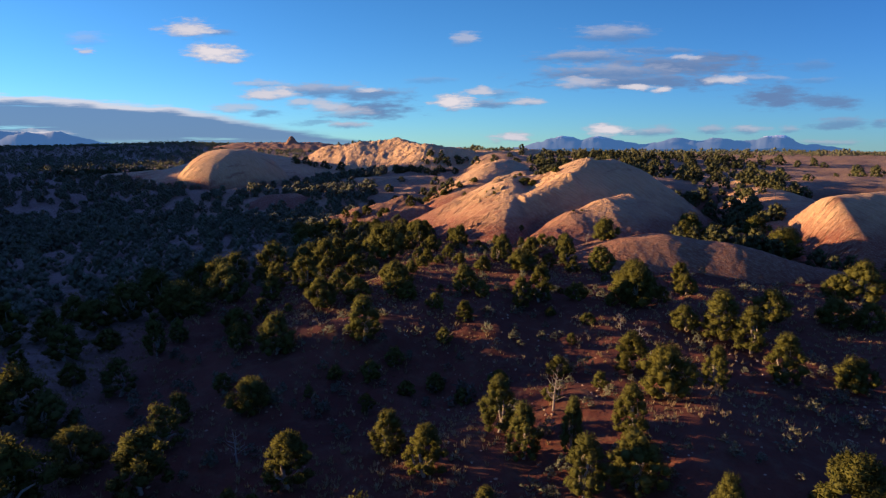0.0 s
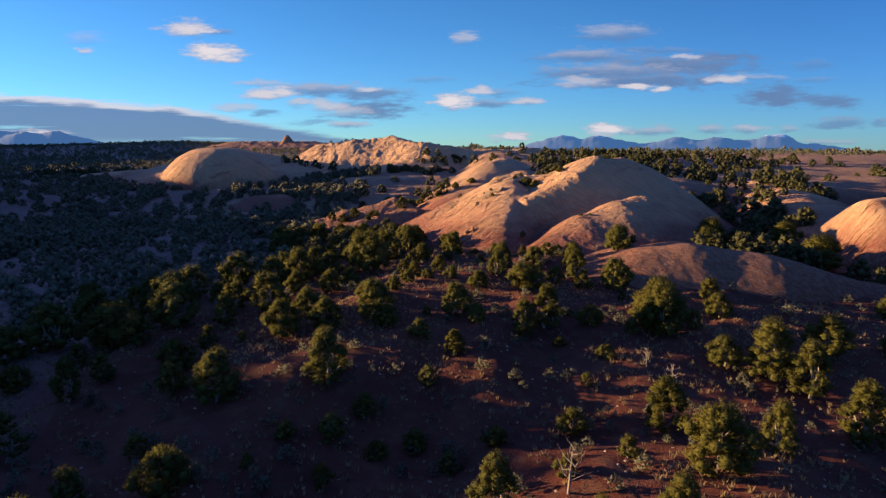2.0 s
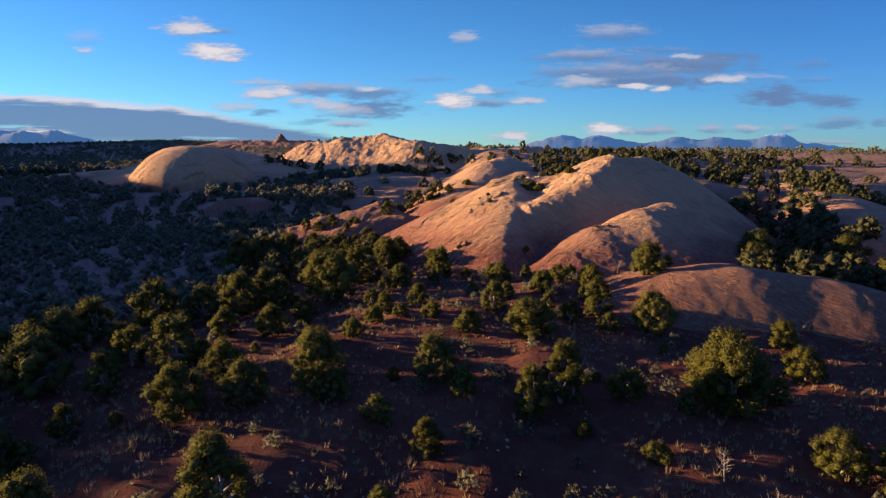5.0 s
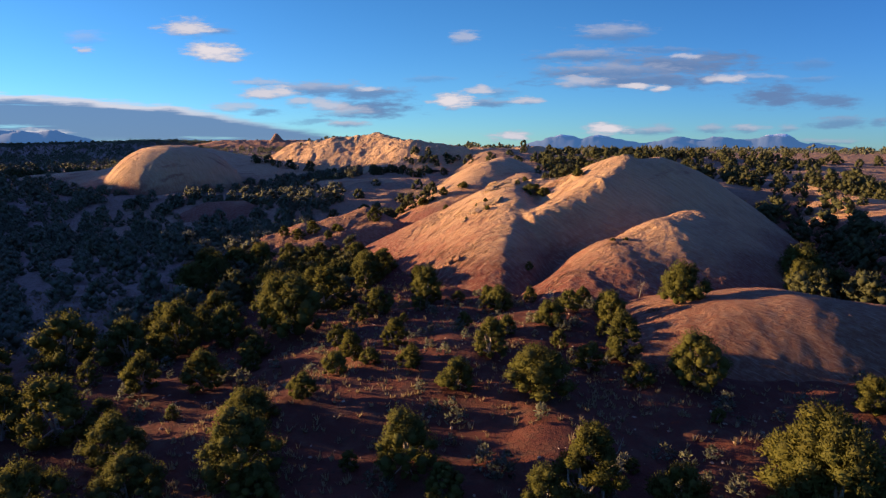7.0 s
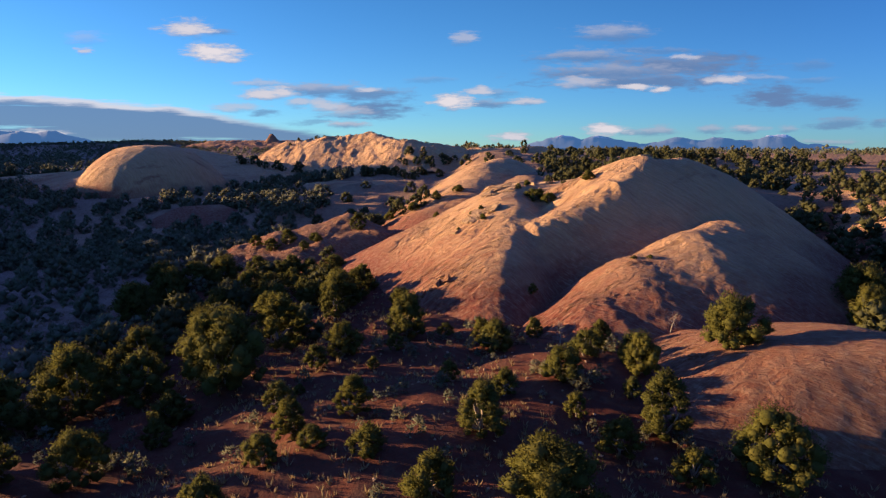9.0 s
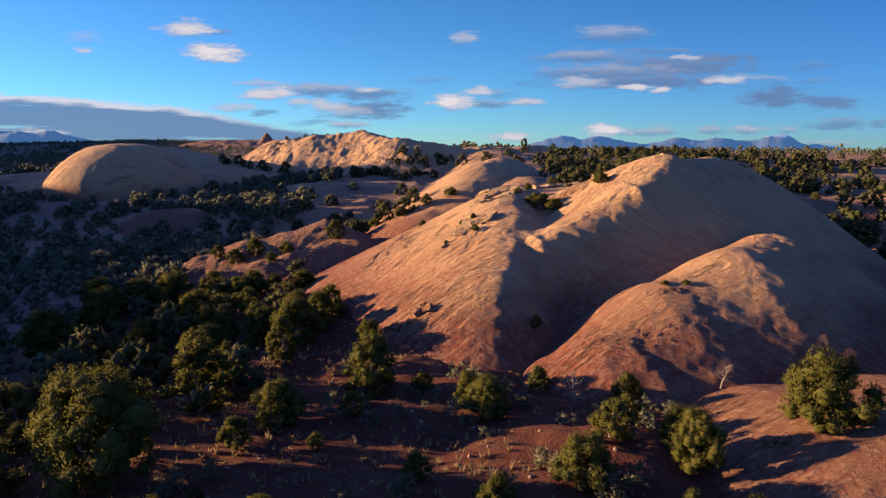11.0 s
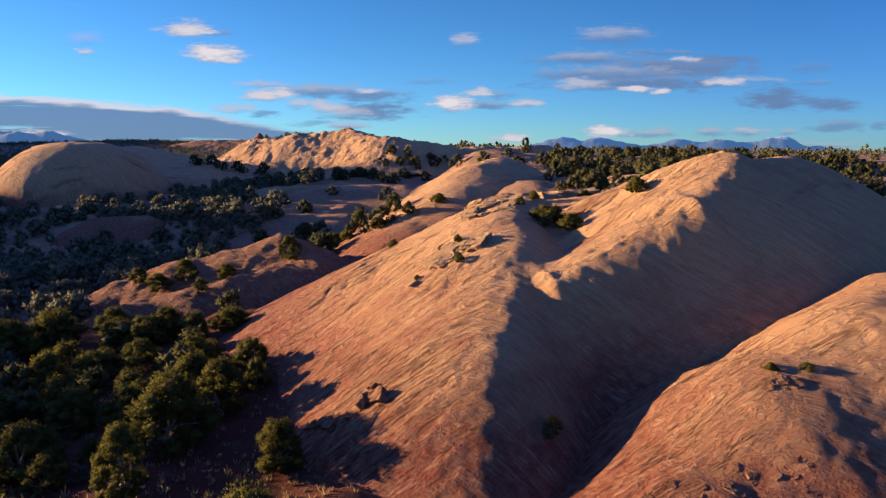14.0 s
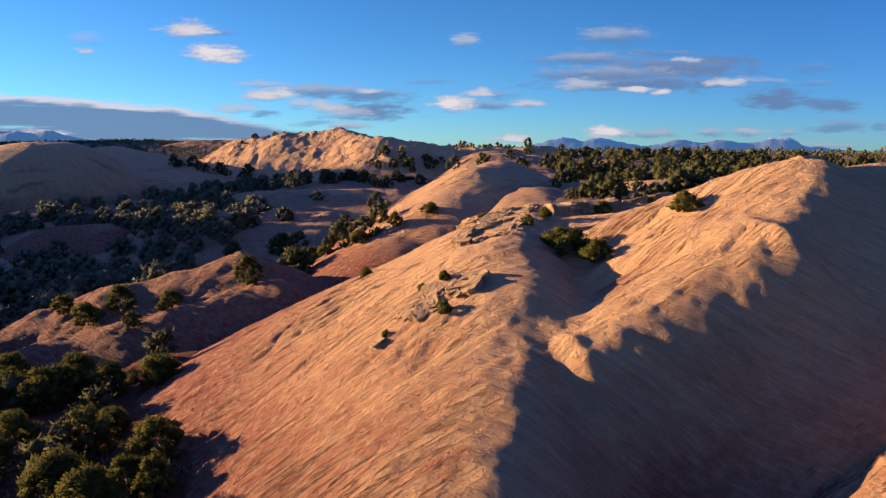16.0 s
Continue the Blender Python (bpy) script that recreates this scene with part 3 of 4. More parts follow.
def mountain_range(name, a0, a1, peaks, label):
    """A far range between two bearings (tangents), with peaks of (bearing, tangent of height, width)."""
    far = 4200.0
    bearing = np.linspace(a0, a1, 220)
    crest = 0.017 * sig((bearing - a0 - 0.06) / 0.012) * sig((a1 - 0.08 - bearing) / 0.012)
    for at, up, wide in peaks:
        crest = np.maximum(crest, up * np.exp(-np.abs((bearing - at) / (1.3 * wide)) ** 2))
    crest = far * (crest + 0.006 * fbm(bearing * 28, bearing * 0 + 3, 1.0, 6, 3) * np.minimum(1, crest / 0.01))
    depth = np.linspace(0, 1, 14)
    X = far * bearing[None] * (1 + 0.16 * depth[:, None])
    Y = far * (1 + 0.16 * depth[:, None]) + 0 * bearing[None]
    Z = 16 + crest[None] * (1 - np.abs(depth[:, None] - 0.45) / 0.56) ** 0.9 * (1 + 0.3 * fbm(X, Y, 160, 4, 8)) - 14
    i = np.arange(X.size).reshape(X.shape)
    faces = np.stack([i[:-1, :-1], i[:-1, 1:], i[1:, 1:], i[1:, :-1]], -1).reshape(-1, 4)
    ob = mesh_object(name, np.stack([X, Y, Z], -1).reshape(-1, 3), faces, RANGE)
    tagged(ob, label, "mountains", kind="structure")


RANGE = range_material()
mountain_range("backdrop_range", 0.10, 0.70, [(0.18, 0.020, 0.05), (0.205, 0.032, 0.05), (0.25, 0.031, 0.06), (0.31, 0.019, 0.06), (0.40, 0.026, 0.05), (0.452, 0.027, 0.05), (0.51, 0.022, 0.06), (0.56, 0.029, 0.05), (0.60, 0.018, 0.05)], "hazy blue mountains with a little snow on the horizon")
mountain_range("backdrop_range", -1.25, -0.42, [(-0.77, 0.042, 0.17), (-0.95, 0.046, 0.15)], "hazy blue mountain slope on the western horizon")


# ---- trees ----
def tube(points, radii, sides=6):
    verts, faces = [], []
    for k, (p, r) in enumerate(zip(points, radii)):
        d = Vector(points[min(k + 1, len(points) - 1)]) - Vector(points[max(k - 1, 0)])
        q = d.to_track_quat("Z", "Y")
        for j in range(sides):
            a = 2 * math.pi * j / sides
            verts.append(Vector(p) + q @ Vector((r * math.cos(a), r * math.sin(a), 0)))
    for k in range(len(points) - 1):
        for j in range(sides):
            a, b = k * sides + j, k * sides + (j + 1) % sides
            faces.append((a, b, b + sides, a + sides))
    return verts, faces


def crown_arrays(rng, h, w, clumps, cards, size, tall=1.15, puffs=(0.075, 0.145)):
    """Foliage of a tree h high and w wide: clumps of small leaf sprays around solid cores."""
    centres, radii = [], []
    for i in range(clumps):
        u = (i + rng.uniform(0.2, 0.8)) / clumps
        u = 0.10 + 0.84 * u
        reach = 0.5 * w * (0.70 + 0.34 * math.sin(math.pi * min(1, u * 1.2))) * (1 - max(0, u - 0.5) * 1.25)
        a = i * 2.4 + rng.uniform(-0.7, 0.7)
        rr = reach * math.sqrt(rng.uniform(0.15, 1)) * 0.82
        centres.append((rr * math.cos(a), rr * math.sin(a), u * h * 0.9))
        radii.append(w * rng.uniform(*puffs))
    c, rad = np.array(centres), np.array(radii)
    which = rng.choice(clumps, cards, p=rad ** 2 / (rad ** 2).sum())
    n = rng.normal(size=(cards, 3))
    n /= np.linalg.norm(n, axis=1, keepdims=True)
    n[:, 2] = np.abs(n[:, 2]) * 0.6 + n[:, 2] * 0.4
    p = c[which] + n * (rad[which] * rng.uniform(0.62, 1.18, cards))[:, None] * np.array([1, 1, tall])
    along = n + rng.normal(size=(cards, 3)) * 0.6 + np.array([0, 0, 0.4])
    along /= np.linalg.norm(along, axis=1, keepdims=True)
    side = np.cross(along, n + 0.8 * rng.normal(size=(cards, 3)))
    side /= np.linalg.norm(side, axis=1, keepdims=True)
    ln = (size * rng.uniform(0.6, 1.4, cards))[:, None]
    v = np.stack([p - along * ln * 0.3 + side * ln * 0.3, p + along * ln * 0.8, p - along * ln * 0.3 - side * ln * 0.3], 1).reshape(-1, 3)
    fcs = np.arange(cards * 3).reshape(-1, 3)
    out = p - np.array([0, 0, 0.4 * h])
    out /= np.linalg.norm(out, axis=1, keepdims=True)
    soft = n * 0.7 + out * 0.4 + 0.28 * rng.normal(size=(cards, 3))
    soft /= np.linalg.norm(soft, axis=1, keepdims=True)
    return v, fcs, c, rad, np.repeat(soft, 3, axis=0)


def cores(c, rad, rng, scale=0.85, fineness=1):
    """Rough solid lumps inside the clumps, taller than wide."""
    if fineness:
        bm = bmesh.new()
        bmesh.ops.create_icosphere(bm, subdivisions=fineness, radius=1)
        iv = np.array([v.co[:] for v in bm.verts])
        fc = np.array([[v.index for v in f.verts] for f in bm.faces])
        bm.free()
    else:
        iv = np.array([(1, 0, 0), (0, 1, 0), (-1, 0, 0), (0, -1, 0), (0, 0, 1), (0, 0, -1)], float)
        fc = np.array([(0, 1, 4), (1, 2, 4), (2, 3, 4), (3, 0, 4), (1, 0, 5), (2, 1, 5), (3, 2, 5), (0, 3, 5)])
    v = (iv[None] * (rad[:, None, None] * scale) * rng.uniform(0.78, 1.15, (len(c), len(iv), 1)) + c[:, None]).reshape(-1, 3)
    return v, (fc[None] + (np.arange(len(c)) * len(iv))[:, None, None]).reshape(-1, 3), np.tile(iv / np.linalg.norm(iv, axis=1, keepdims=True), (len(c), 1))


def limbs(rng, h, c, count, thick=1.0):
    verts, faces = [], []
    order = rng.permutation(len(c))[:count]
    lean = rng.uniform(-0.15, 0.15, 2) * h
    for k, i in enumerate(order):
        fork = np.array([lean[0], lean[1], h * rng.uniform(0.15, 0.35)])
        mid = fork * 0.55 + c[i] * 0.4 + rng.normal(size=3) * 0.04 * h
        pts = [(0, 0, -0.4), tuple(fork * 0.5), tuple(mid), tuple(c[i])]
        tv, tf = tube(pts, [thick * q * h for q in (0.045 if k == 0 else 0.03, 0.026, 0.016, 0.005)], 6)
        faces += [tuple(a + len(verts) for a in q) for q in tf]
        verts += tv
    return [tuple(p) for p in verts], faces


def tree_kind(seed, h, w, clumps, cards, size, label, fineness):
    rng = np.random.default_rng(seed)
    v, f, c, rad, soft = crown_arrays(rng, h, w, clumps, cards, size)
    cv, cf, cn = cores(c, rad, rng, 0.7, fineness)
    root = new("juniper_tree")
    mesh_object("crown", np.concatenate([v, cv]), np.concatenate([f, cf + len(v)]), LEAF, root, normals=np.concatenate([soft, cn]))
    mesh_object("trunk", *limbs(rng, h, c, 8), BARK, root)
    tagged(root, label, "tree", group="junipers on the red slope")
    return root, h, w


TALL, ROUND, LOW = "tall olive-green juniper with a narrow ragged crown", "olive-green juniper with a rounded ragged crown", "low spreading juniper bush touching the red soil"
SHAPES = [(4.2, 4.0, 60, ROUND), (4.6, 3.2, 54, TALL), (3.4, 3.8, 54, ROUND), (5.0, 3.6, 60, TALL), (3.4, 2.6, 40, TALL), (4.2, 4.8, 66, ROUND), (2.4, 3.6, 44, LOW), (3.0, 3.2, 44, ROUND)]
KINDS = [tree_kind(k, h, w, c, 13000, 0.085, label, 1) for k, (h, w, c, label) in enumerate(SHAPES)]
PLAIN = [tree_kind(k + 20, h, w, c * 7 // 10, 5000, 0.12, label, 1) for k, (h, w, c, label) in enumerate(SHAPES)]


def place(x, y, h, w, rng, kinds=KINDS):
    """A juniper of that height and width."""
    ranked = sorted(kinds, key=lambda k: abs(math.log((k[1] / k[2]) / (h / w))) + rng.uniform(0, 0.25))
    kind, kh, kw = ranked[0]
    z = float(surface_height(np.array(x), np.array(y)))
    ob = copy_thing(kind, pose(x, y, z - 0.05, 0, 0, float(rng.uniform(0, 360))) @ Matrix.Diagonal((w / kw, w / kw, h / kh, 1)))
    return ob


# junipers that stand out singly: x, y, height, width
WASH_TREES = [(12.3, 23.1, 3.6, 1.8), (17.9, 23.5, 4.8, 3.6), (2, 25.2, 1.9, 1.5), (-9.2, 25.8, 1.5, 1.2), (-10.4, 26, 1.6, 1.3), (6.9, 26.1, 3.6, 2.2), (9.4, 26.5, 3.3, 3), (-8, 28.3, 3.3, 2.6), (-0.9, 28.6, 3.1, 2.2), (-19.9, 29.6, 2.9, 3.3), (7, 29.7, 3.8, 1.5), (4.4, 29.9, 3.7, 2), (10.3, 30.3, 3.4, 2), (-3.1, 31.1, 3, 2.1), (3.3, 32.8, 3.9, 2.3), (-12.4, 35.5, 2.3, 2.9), (14.5, 36.1, 3.7, 3.6), (18.7, 38.3, 3.5, 1.9), (24.6, 40.3, 4.2, 2.8), (-2.7, 40.5, 1.2, 1.4), (30, 40.6, 2.4, 3)]
SLOPE_TREES = [(-7.8, 40.7, 1.1, 1.4), (4, 40.8, 1.1, 1.6), (13.9, 41.3, 3.5, 2.7), (-27.4, 41.3, 1.9, 1.9), (-0.6, 41.7, 1.6, 1.7), (-13.2, 44.6, 3.7, 3.1), (-6.4, 45.6, 4.1, 3), (-23.2, 45.6, 3.3, 1.9), (25, 46, 4.3, 2.7), (-16.6, 46.1, 2.2, 1.9), (23.5, 47.9, 4.8, 3.5), (-28.5, 48.1, 1.9, 2.4), (21, 49.5, 2.4, 2.5), (-34.5, 49.6, 3.2, 2.6), (-18.1, 50, 2.6, 2.8), (1.9, 50.4, 2.1, 1.6), (38.2, 50.9, 3, 3), (29.5, 51.4, 3.4, 3.5), (35.3, 51.4, 2.9, 3.3), (-32.4, 53, 3, 3.6), (7.3, 53.5, 3.3, 2.1), (-11.4, 53.8, 3.2, 3.1)]
FLAT_TREES = [(18.3, 54.2, 4.6, 3.7), (9.3, 55, 3.9, 2.7), (3.8, 55, 1.7, 1.8), (-3.5, 55, 1.9, 2.2), (-8.2, 55.1, 2.8, 2.6), (18.3, 55.4, 4.4, 4.7), (-4.4, 56.2, 3.6, 3.3), (-26.2, 56.4, 3.7, 4.9), (2.2, 56.8, 3.1, 2.7), (-10.3, 57.7, 2.7, 2.4), (24.6, 58.4, 2.4, 2.5), (-27.2, 59.6, 3.6, 3.4), (43.7, 60, 4.8, 4.4), (41.7, 60.8, 2.9, 3.1), (-5.6, 61, 1.8, 2.9), (25.8, 62.8, 2.2, 2.2), (8.7, 63.3, 2.4, 4), (18, 65.8, 3.3, 3.4), (-2.4, 66.2, 1.5, 1.7), (-10, 66.5, 2.7, 2.3), (-0.5, 67.1, 1.1, 1.3), (6.6, 68, 2.8, 2.2)]
FOOT_TREES = [(-1.8, 68.6, 2, 1.6), (14.8, 68.9, 3.4, 2.4), (-8.4, 69.9, 1.6, 1.3), (0.7, 70.5, 2.1, 1.7), (11.2, 73.5, 1.8, 2.5), (-15.1, 74.6, 4.2, 4), (15.8, 75, 2.5, 2.3), (-7, 75.9, 4.8, 4.8), (21.2, 76, 2.9, 3.5), (15.6, 76.1, 2.1, 1.9), (-8.5, 76.7, 4.5, 3.7), (47, 80.2, 4.8, 5.7), (-1.4, 80.4, 2.4, 2.5), (8.3, 80.7, 2.4, 2.5), (7.5, 82.3, 2.2, 1.5), (15.5, 82.4, 1.8, 1.5), (34.9, 84.2, 3.5, 3.1), (11.4, 84.6, 1.6, 1.3), (2.4, 84.8, 3.9, 2.9), (5.1, 84.8, 1.1, 1.3), (-8.1, 87.5, 3.7, 3), (47.2, 88, 2.8, 4.2)]
VALLEY_TREES = [(40.6, 88.5, 2.9, 5), (37.3, 88.6, 3.6, 4.8), (-3.7, 89.4, 3.3, 1.9), (1.4, 91.7, 2.4, 2.2), (-9.6, 92.6, 2.8, 3), (-4.1, 94.1, 3.8, 3.9), (-23.1, 96.5, 3.6, 4.6), (-10.2, 96.8, 2.6, 2.8), (-3, 97.5, 3.2, 2.6), (-5, 99, 3, 3), (-22.2, 101.3, 3.3, 3.3), (-12.9, 104.1, 1.8, 3.2), (-10.7, 104.6, 2.4, 2.3), (-24.4, 105.9, 3.5, 4.2), (-7.3, 106.3, 1.4, 2.2), (-12.6, 107.1, 1.3, 1.7), (-26.6, 109.5, 3.9, 4.5), (-23.4, 110.4, 3.3, 4.4), (-20.2, 110.7, 3.2, 4.3), (-10.7, 112.2, 2.3, 2.6), (-7.9, 112.3, 1.8, 3.2), (-17.1, 113.1, 2.7, 2.7)]
TREES = WASH_TREES + SLOPE_TREES + FLAT_TREES + FOOT_TREES + VALLEY_TREES


def density(x, y):
    d = 0.3 + 0.9 * fbm(x, y, 16, 2, 77)
    d = d + 0.45 * sig((-x - 18) / 5) + 0.35 * sig((y - 76) / 4) * sig((2 - x) / 4) + 0.25 * sig((x - 34) / 5) - 0.25 * sig((x - 20) / 5) * sig((y - 122) / 5)
    return np.clip(d, 0, 1)


def scattered(rng):
    """Places of the other trees near the path."""
    spots = [(x, y) for x, y, h, w in TREES]
    own = len(spots)
    tries = rng.uniform((-70, 14), (66, 118), (4200, 2))
    fits = (rng.uniform(size=len(tries)) < density(tries[:, 0], tries[:, 1])) & ~on_rock(tries[:, 0], tries[:, 1])
    for x, y in tries[fits]:
        open_soil = -12 < x < 50 and 26 < y < 66 or -5 < x < 50 and 66 <= y < 84 or -3 < x < 24 and y < 100
        if not open_soil and all((x - a) ** 2 + (y - b) ** 2 > 3.0 ** 2 for a, b in spots):
            spots.append((float(x), float(y)))
    return spots[own:]


rng = np.random.default_rng(7)
for x, y, h, w in TREES:
    place(x, y, h, 1.08 * w, rng)
spots = sorted(scattered(rng), key=lambda p: math.hypot(p[0] - 6, p[1] - 40))
for x, y in spots[:80]:
    h = float(rng.uniform(2.0, 4.4))
    place(x, y, h, h * float(rng.uniform(0.75, 1.2)), rng, PLAIN)
spots = spots[80:]
# the wood at the western foot of the big dome
FOOT_WOOD = rng.uniform((-17, 90), (-2, 114), (60, 2))
for x, y in FOOT_WOOD[~on_rock(FOOT_WOOD[:, 0], FOOT_WOOD[:, 1])]:
    if all((x - a) ** 2 + (y - b) ** 2 > 1.9 ** 2 for a, b, *_ in TREES):
        h = float(rng.uniform(1.4, 3.0))
        place(float(x), float(y), h, h * float(rng.uniform(0.8, 1.2)), rng, PLAIN)
# low bushes on the open soil
taken = [(x, y) for x, y, h, w in TREES]
bushes = rng.uniform((-17, 36), (22, 82), (130, 2))
for x, y in bushes[~on_rock(bushes[:, 0], bushes[:, 1])]:
    if all((x - a) ** 2 + (y - b) ** 2 > 2.3 ** 2 for a, b in taken):
        taken.append((x, y))
        h = float(rng.uniform(0.6, 1.9))
        tagged(place(float(x), float(y), h, h * float(rng.uniform(0.9, 1.5)), rng, PLAIN), "low young juniper bush on the red soil", "shrub", group="young junipers on the slope")


def cluster(rng, cx, cy, rx, ry, count):
    a, r = rng.uniform(0, 6.28, count), np.sqrt(rng.uniform(0, 1, count))
    return np.stack([cx + rx * r * np.cos(a), cy + ry * r * np.sin(a)], 1)


def grove(name, label, rng, pts, kinds, low, high, mat, sink=0.2, category="woodland"):
    """One mesh of many plants at the given places."""
    zs = surface_height(pts[:, 0], pts[:, 1])
    V, F, N, at = [], [], [], 0
    for (x, y), z in zip(pts, zs):
        v, f, *soft = kinds[int(rng.integers(len(kinds)))]
        a, s = rng.uniform(0, 6.28), rng.uniform(low, high)
        turn = np.array([[math.cos(a), math.sin(a), 0], [-math.sin(a), math.cos(a), 0], [0, 0, 1]])
        V.append((v * s * (1, 1, rng.uniform(0.8, 1.15))) @ turn + (x, y, z - sink))
        F.append(f + at)
        if soft:
            N.append(soft[0] @ turn)
        at += len(v)
    ob = mesh_object(name, np.concatenate(V), np.concatenate(F), mat, None, smooth=bool(N), normals=np.concatenate(N) if N else None)
    return tagged(ob, label, category, kind="stuff")


def far_kind(rng, h, w, clumps, cards, size, fineness):
    v, f, c, rad, soft = crown_arrays(rng, h, w, clumps, cards, size, 0.95, (0.12, 0.2))
    cv, cf, cn = cores(c, rad, rng, 0.86, fineness)
    return np.concatenate([v, cv]), np.concatenate([f, cf + len(v)]), np.concatenate([soft, cn])


def far_woods():
    rng = np.random.default_rng(11)
    middle = [far_kind(rng, 3.2, 3.6, 14, 270, 0.30, 0) for k in range(6)]
    remote = [far_kind(rng, 3.4, 4.6, 5, 14, 0.8, 0) for k in range(4)]
    tries = np.concatenate([rng.uniform((-150, 60), (-20, 250), (5200, 2)), rng.uniform((-40, 104), (130, 260), (3600, 2)), rng.uniform((-135, 25), (-62, 130), (1500, 2))])
    thick = np.clip(density(tries[:, 0], tries[:, 1]), 0.12, 0.8) * np.where(tries[:, 0] < -20, np.where(tries[:, 1] > 150, 0.45, 0.7), 0.22)
    keep = (rng.uniform(size=len(tries)) < thick) & ~on_rock(tries[:, 0], tries[:, 1]) & ~((tries[:, 1] < 118) & (tries[:, 0] > -70))
    rim = np.stack([np.linspace(-44, 24, 30), 241.5 - np.abs(np.linspace(-44, 24, 30) + 14) * 0.1], 1) + rng.normal(size=(30, 2)) * 1.3
    extra = [cluster(rng, *c) for c in ((-20, 206, 13, 4, 30), (-46, 222, 12, 3, 12), (-3, 142, 6, 5, 7), (-44, 174, 16, 5, 34), (28, 139, 8, 3, 12), (2, 214, 10, 4, 14), (44, 172, 14, 6, 26), (80, 200, 30, 12, 60), (60, 226, 34, 8, 60), (53, 114, 7, 11, 30), (66, 132, 13, 15, 40), (50, 152, 16, 9, 28), (54, 176, 34, 10, 40), (40, 82, 8, 5, 26), (49, 96, 6, 5, 18))]
    grove("rim_scrub", "small dark trees along the top of the bluff", rng, rim, middle, 0.3, 0.62, PINYON)
    pts = np.concatenate([np.array(spots).reshape(-1, 2), tries[keep], *extra])
    low = (pts[:, 0] < -20) & (pts[:, 1] < 215)
    grove("juniper_woodland", "olive juniper woodland filling the shaded valley", rng, pts[low], middle, 0.5, 1.05, HAZED_LEAF)
    grove("pinyon_woodland", "dark pinyon and juniper woodland on the plateau", rng, pts[~low], middle, 0.5, 1.1, PINYON)
    tries = np.concatenate([rng.uniform((-520, 235), (-60, 760), (6500, 2)), rng.uniform((-60, 262), (330, 420), (900, 2))])
    keep = ~on_rock(tries[:, 0], tries[:, 1])
    grove("distant_woodland", "distant dark juniper woodland on the far plateau", rng, tries[keep], remote, 0.6, 1.1, HAZED_LEAF)


far_woods()


# ---- undergrowth ----
def sagebrush(rng):
    v, f, c, rad, soft = crown_arrays(rng, 0.75, 1.0, 12, 170, 0.12)
    return v, f, soft


def tuft(rng):
    """A bunch of dry grass blades."""
    n = 7
    a = rng.uniform(0, 6.28, n)
    lean = rng.uniform(0.05, 0.22, n)
    base = np.stack([0.05 * np.cos(a), 0.05 * np.sin(a), 0 * a], 1)
    tip = np.stack([lean * np.cos(a), lean * np.sin(a), rng.uniform(0.14, 0.3, n)], 1)
    side = np.stack([-np.sin(a), np.cos(a), 0 * a], 1) * 0.035
    v = np.stack([base - side, base + side, tip], 1).reshape(-1, 3)
    return v, np.arange(3 * n).reshape(-1, 3)


def stone(rng):
    bm = bmesh.new()
    bmesh.ops.create_icosphere(bm, subdivisions=1, radius=1)
    q = np.array([v.co[:] for v in bm.verts]) * rng.uniform(0.7, 1.2, (len(bm.verts), 1)) * rng.uniform(0.5, 1.0, 3)
    f = np.array([[v.index for v in t.verts] for t in bm.faces])
    bm.free()
    return q, f


def undergrowth():
    rng = np.random.default_rng(23)
    tries = rng.uniform((-45, 24), (48, 104), (46000, 2))
    soil = ~on_rock(tries[:, 0], tries[:, 1])
    patch = fbm(tries[:, 0], tries[:, 1], 7, 3, 300)
    grass = tries[soil & (patch > rng.uniform(-0.35, 0.6, len(tries)))][:20000]
    grove("dry_grass", "tufts of dry straw-coloured grass on the red soil", rng, grass, [tuft(rng) for k in range(6)], 0.6, 1.4, STRAW, 0.02, "grass")
    sage = tries[soil & (patch < -0.02)]
    sage = sage[rng.permutation(len(sage))[:760]]
    bushes = [sagebrush(rng) for k in range(5)]
    first = sorted(range(len(sage)), key=lambda i: abs(sage[i][0] - 5) + abs(sage[i][1] - 62))
    for i in first[:110]:
        v, f, soft = bushes[i % 5]
        x, y = map(float, sage[i])
        ob = mesh_object("sagebrush", v, f, SAGE, normals=soft) if i % 5 not in SHRUBS else new("sagebrush", SHRUBS[i % 5])
        SHRUBS[i % 5] = ob.data
        s = float(rng.uniform(0.6, 1.3))
        ob.matrix_world = pose(x, y, float(ground_height(x, y)) - 0.03, 0, 0, float(rng.uniform(0, 360))) @ Matrix.Diagonal((s, s, s, 1))
        tagged(ob, "small grey-green sagebrush on the red soil", "shrub", group="sagebrush on the slope")
    grove("sage_scrub", "grey-green sage scrub among the junipers", rng, sage[first[110:]], bushes, 0.6, 1.3, SAGE, 0.03, "scrub")
    stones = tries[soil][-2600:]
    grove("loose_stones", "loose pale stones scattered on the soil", rng, stones, [stone(rng) for k in range(6)], 0.05, 0.16, RUBBLE, 0.02, "stones")


# ---- loose rocks, shrubs and snags ----
def slope_frame(x, y):
    """Position and turn of something that lies on the surface."""
    at = lambda a, b: float(surface_height(np.array(a), np.array(b)))
    z = at(x, y)
    up = Vector((at(x - 0.4, y) - at(x + 0.4, y), at(x, y - 0.4) - at(x, y + 0.4), 0.8)).normalized()
    return Vector((x, y, z)), up


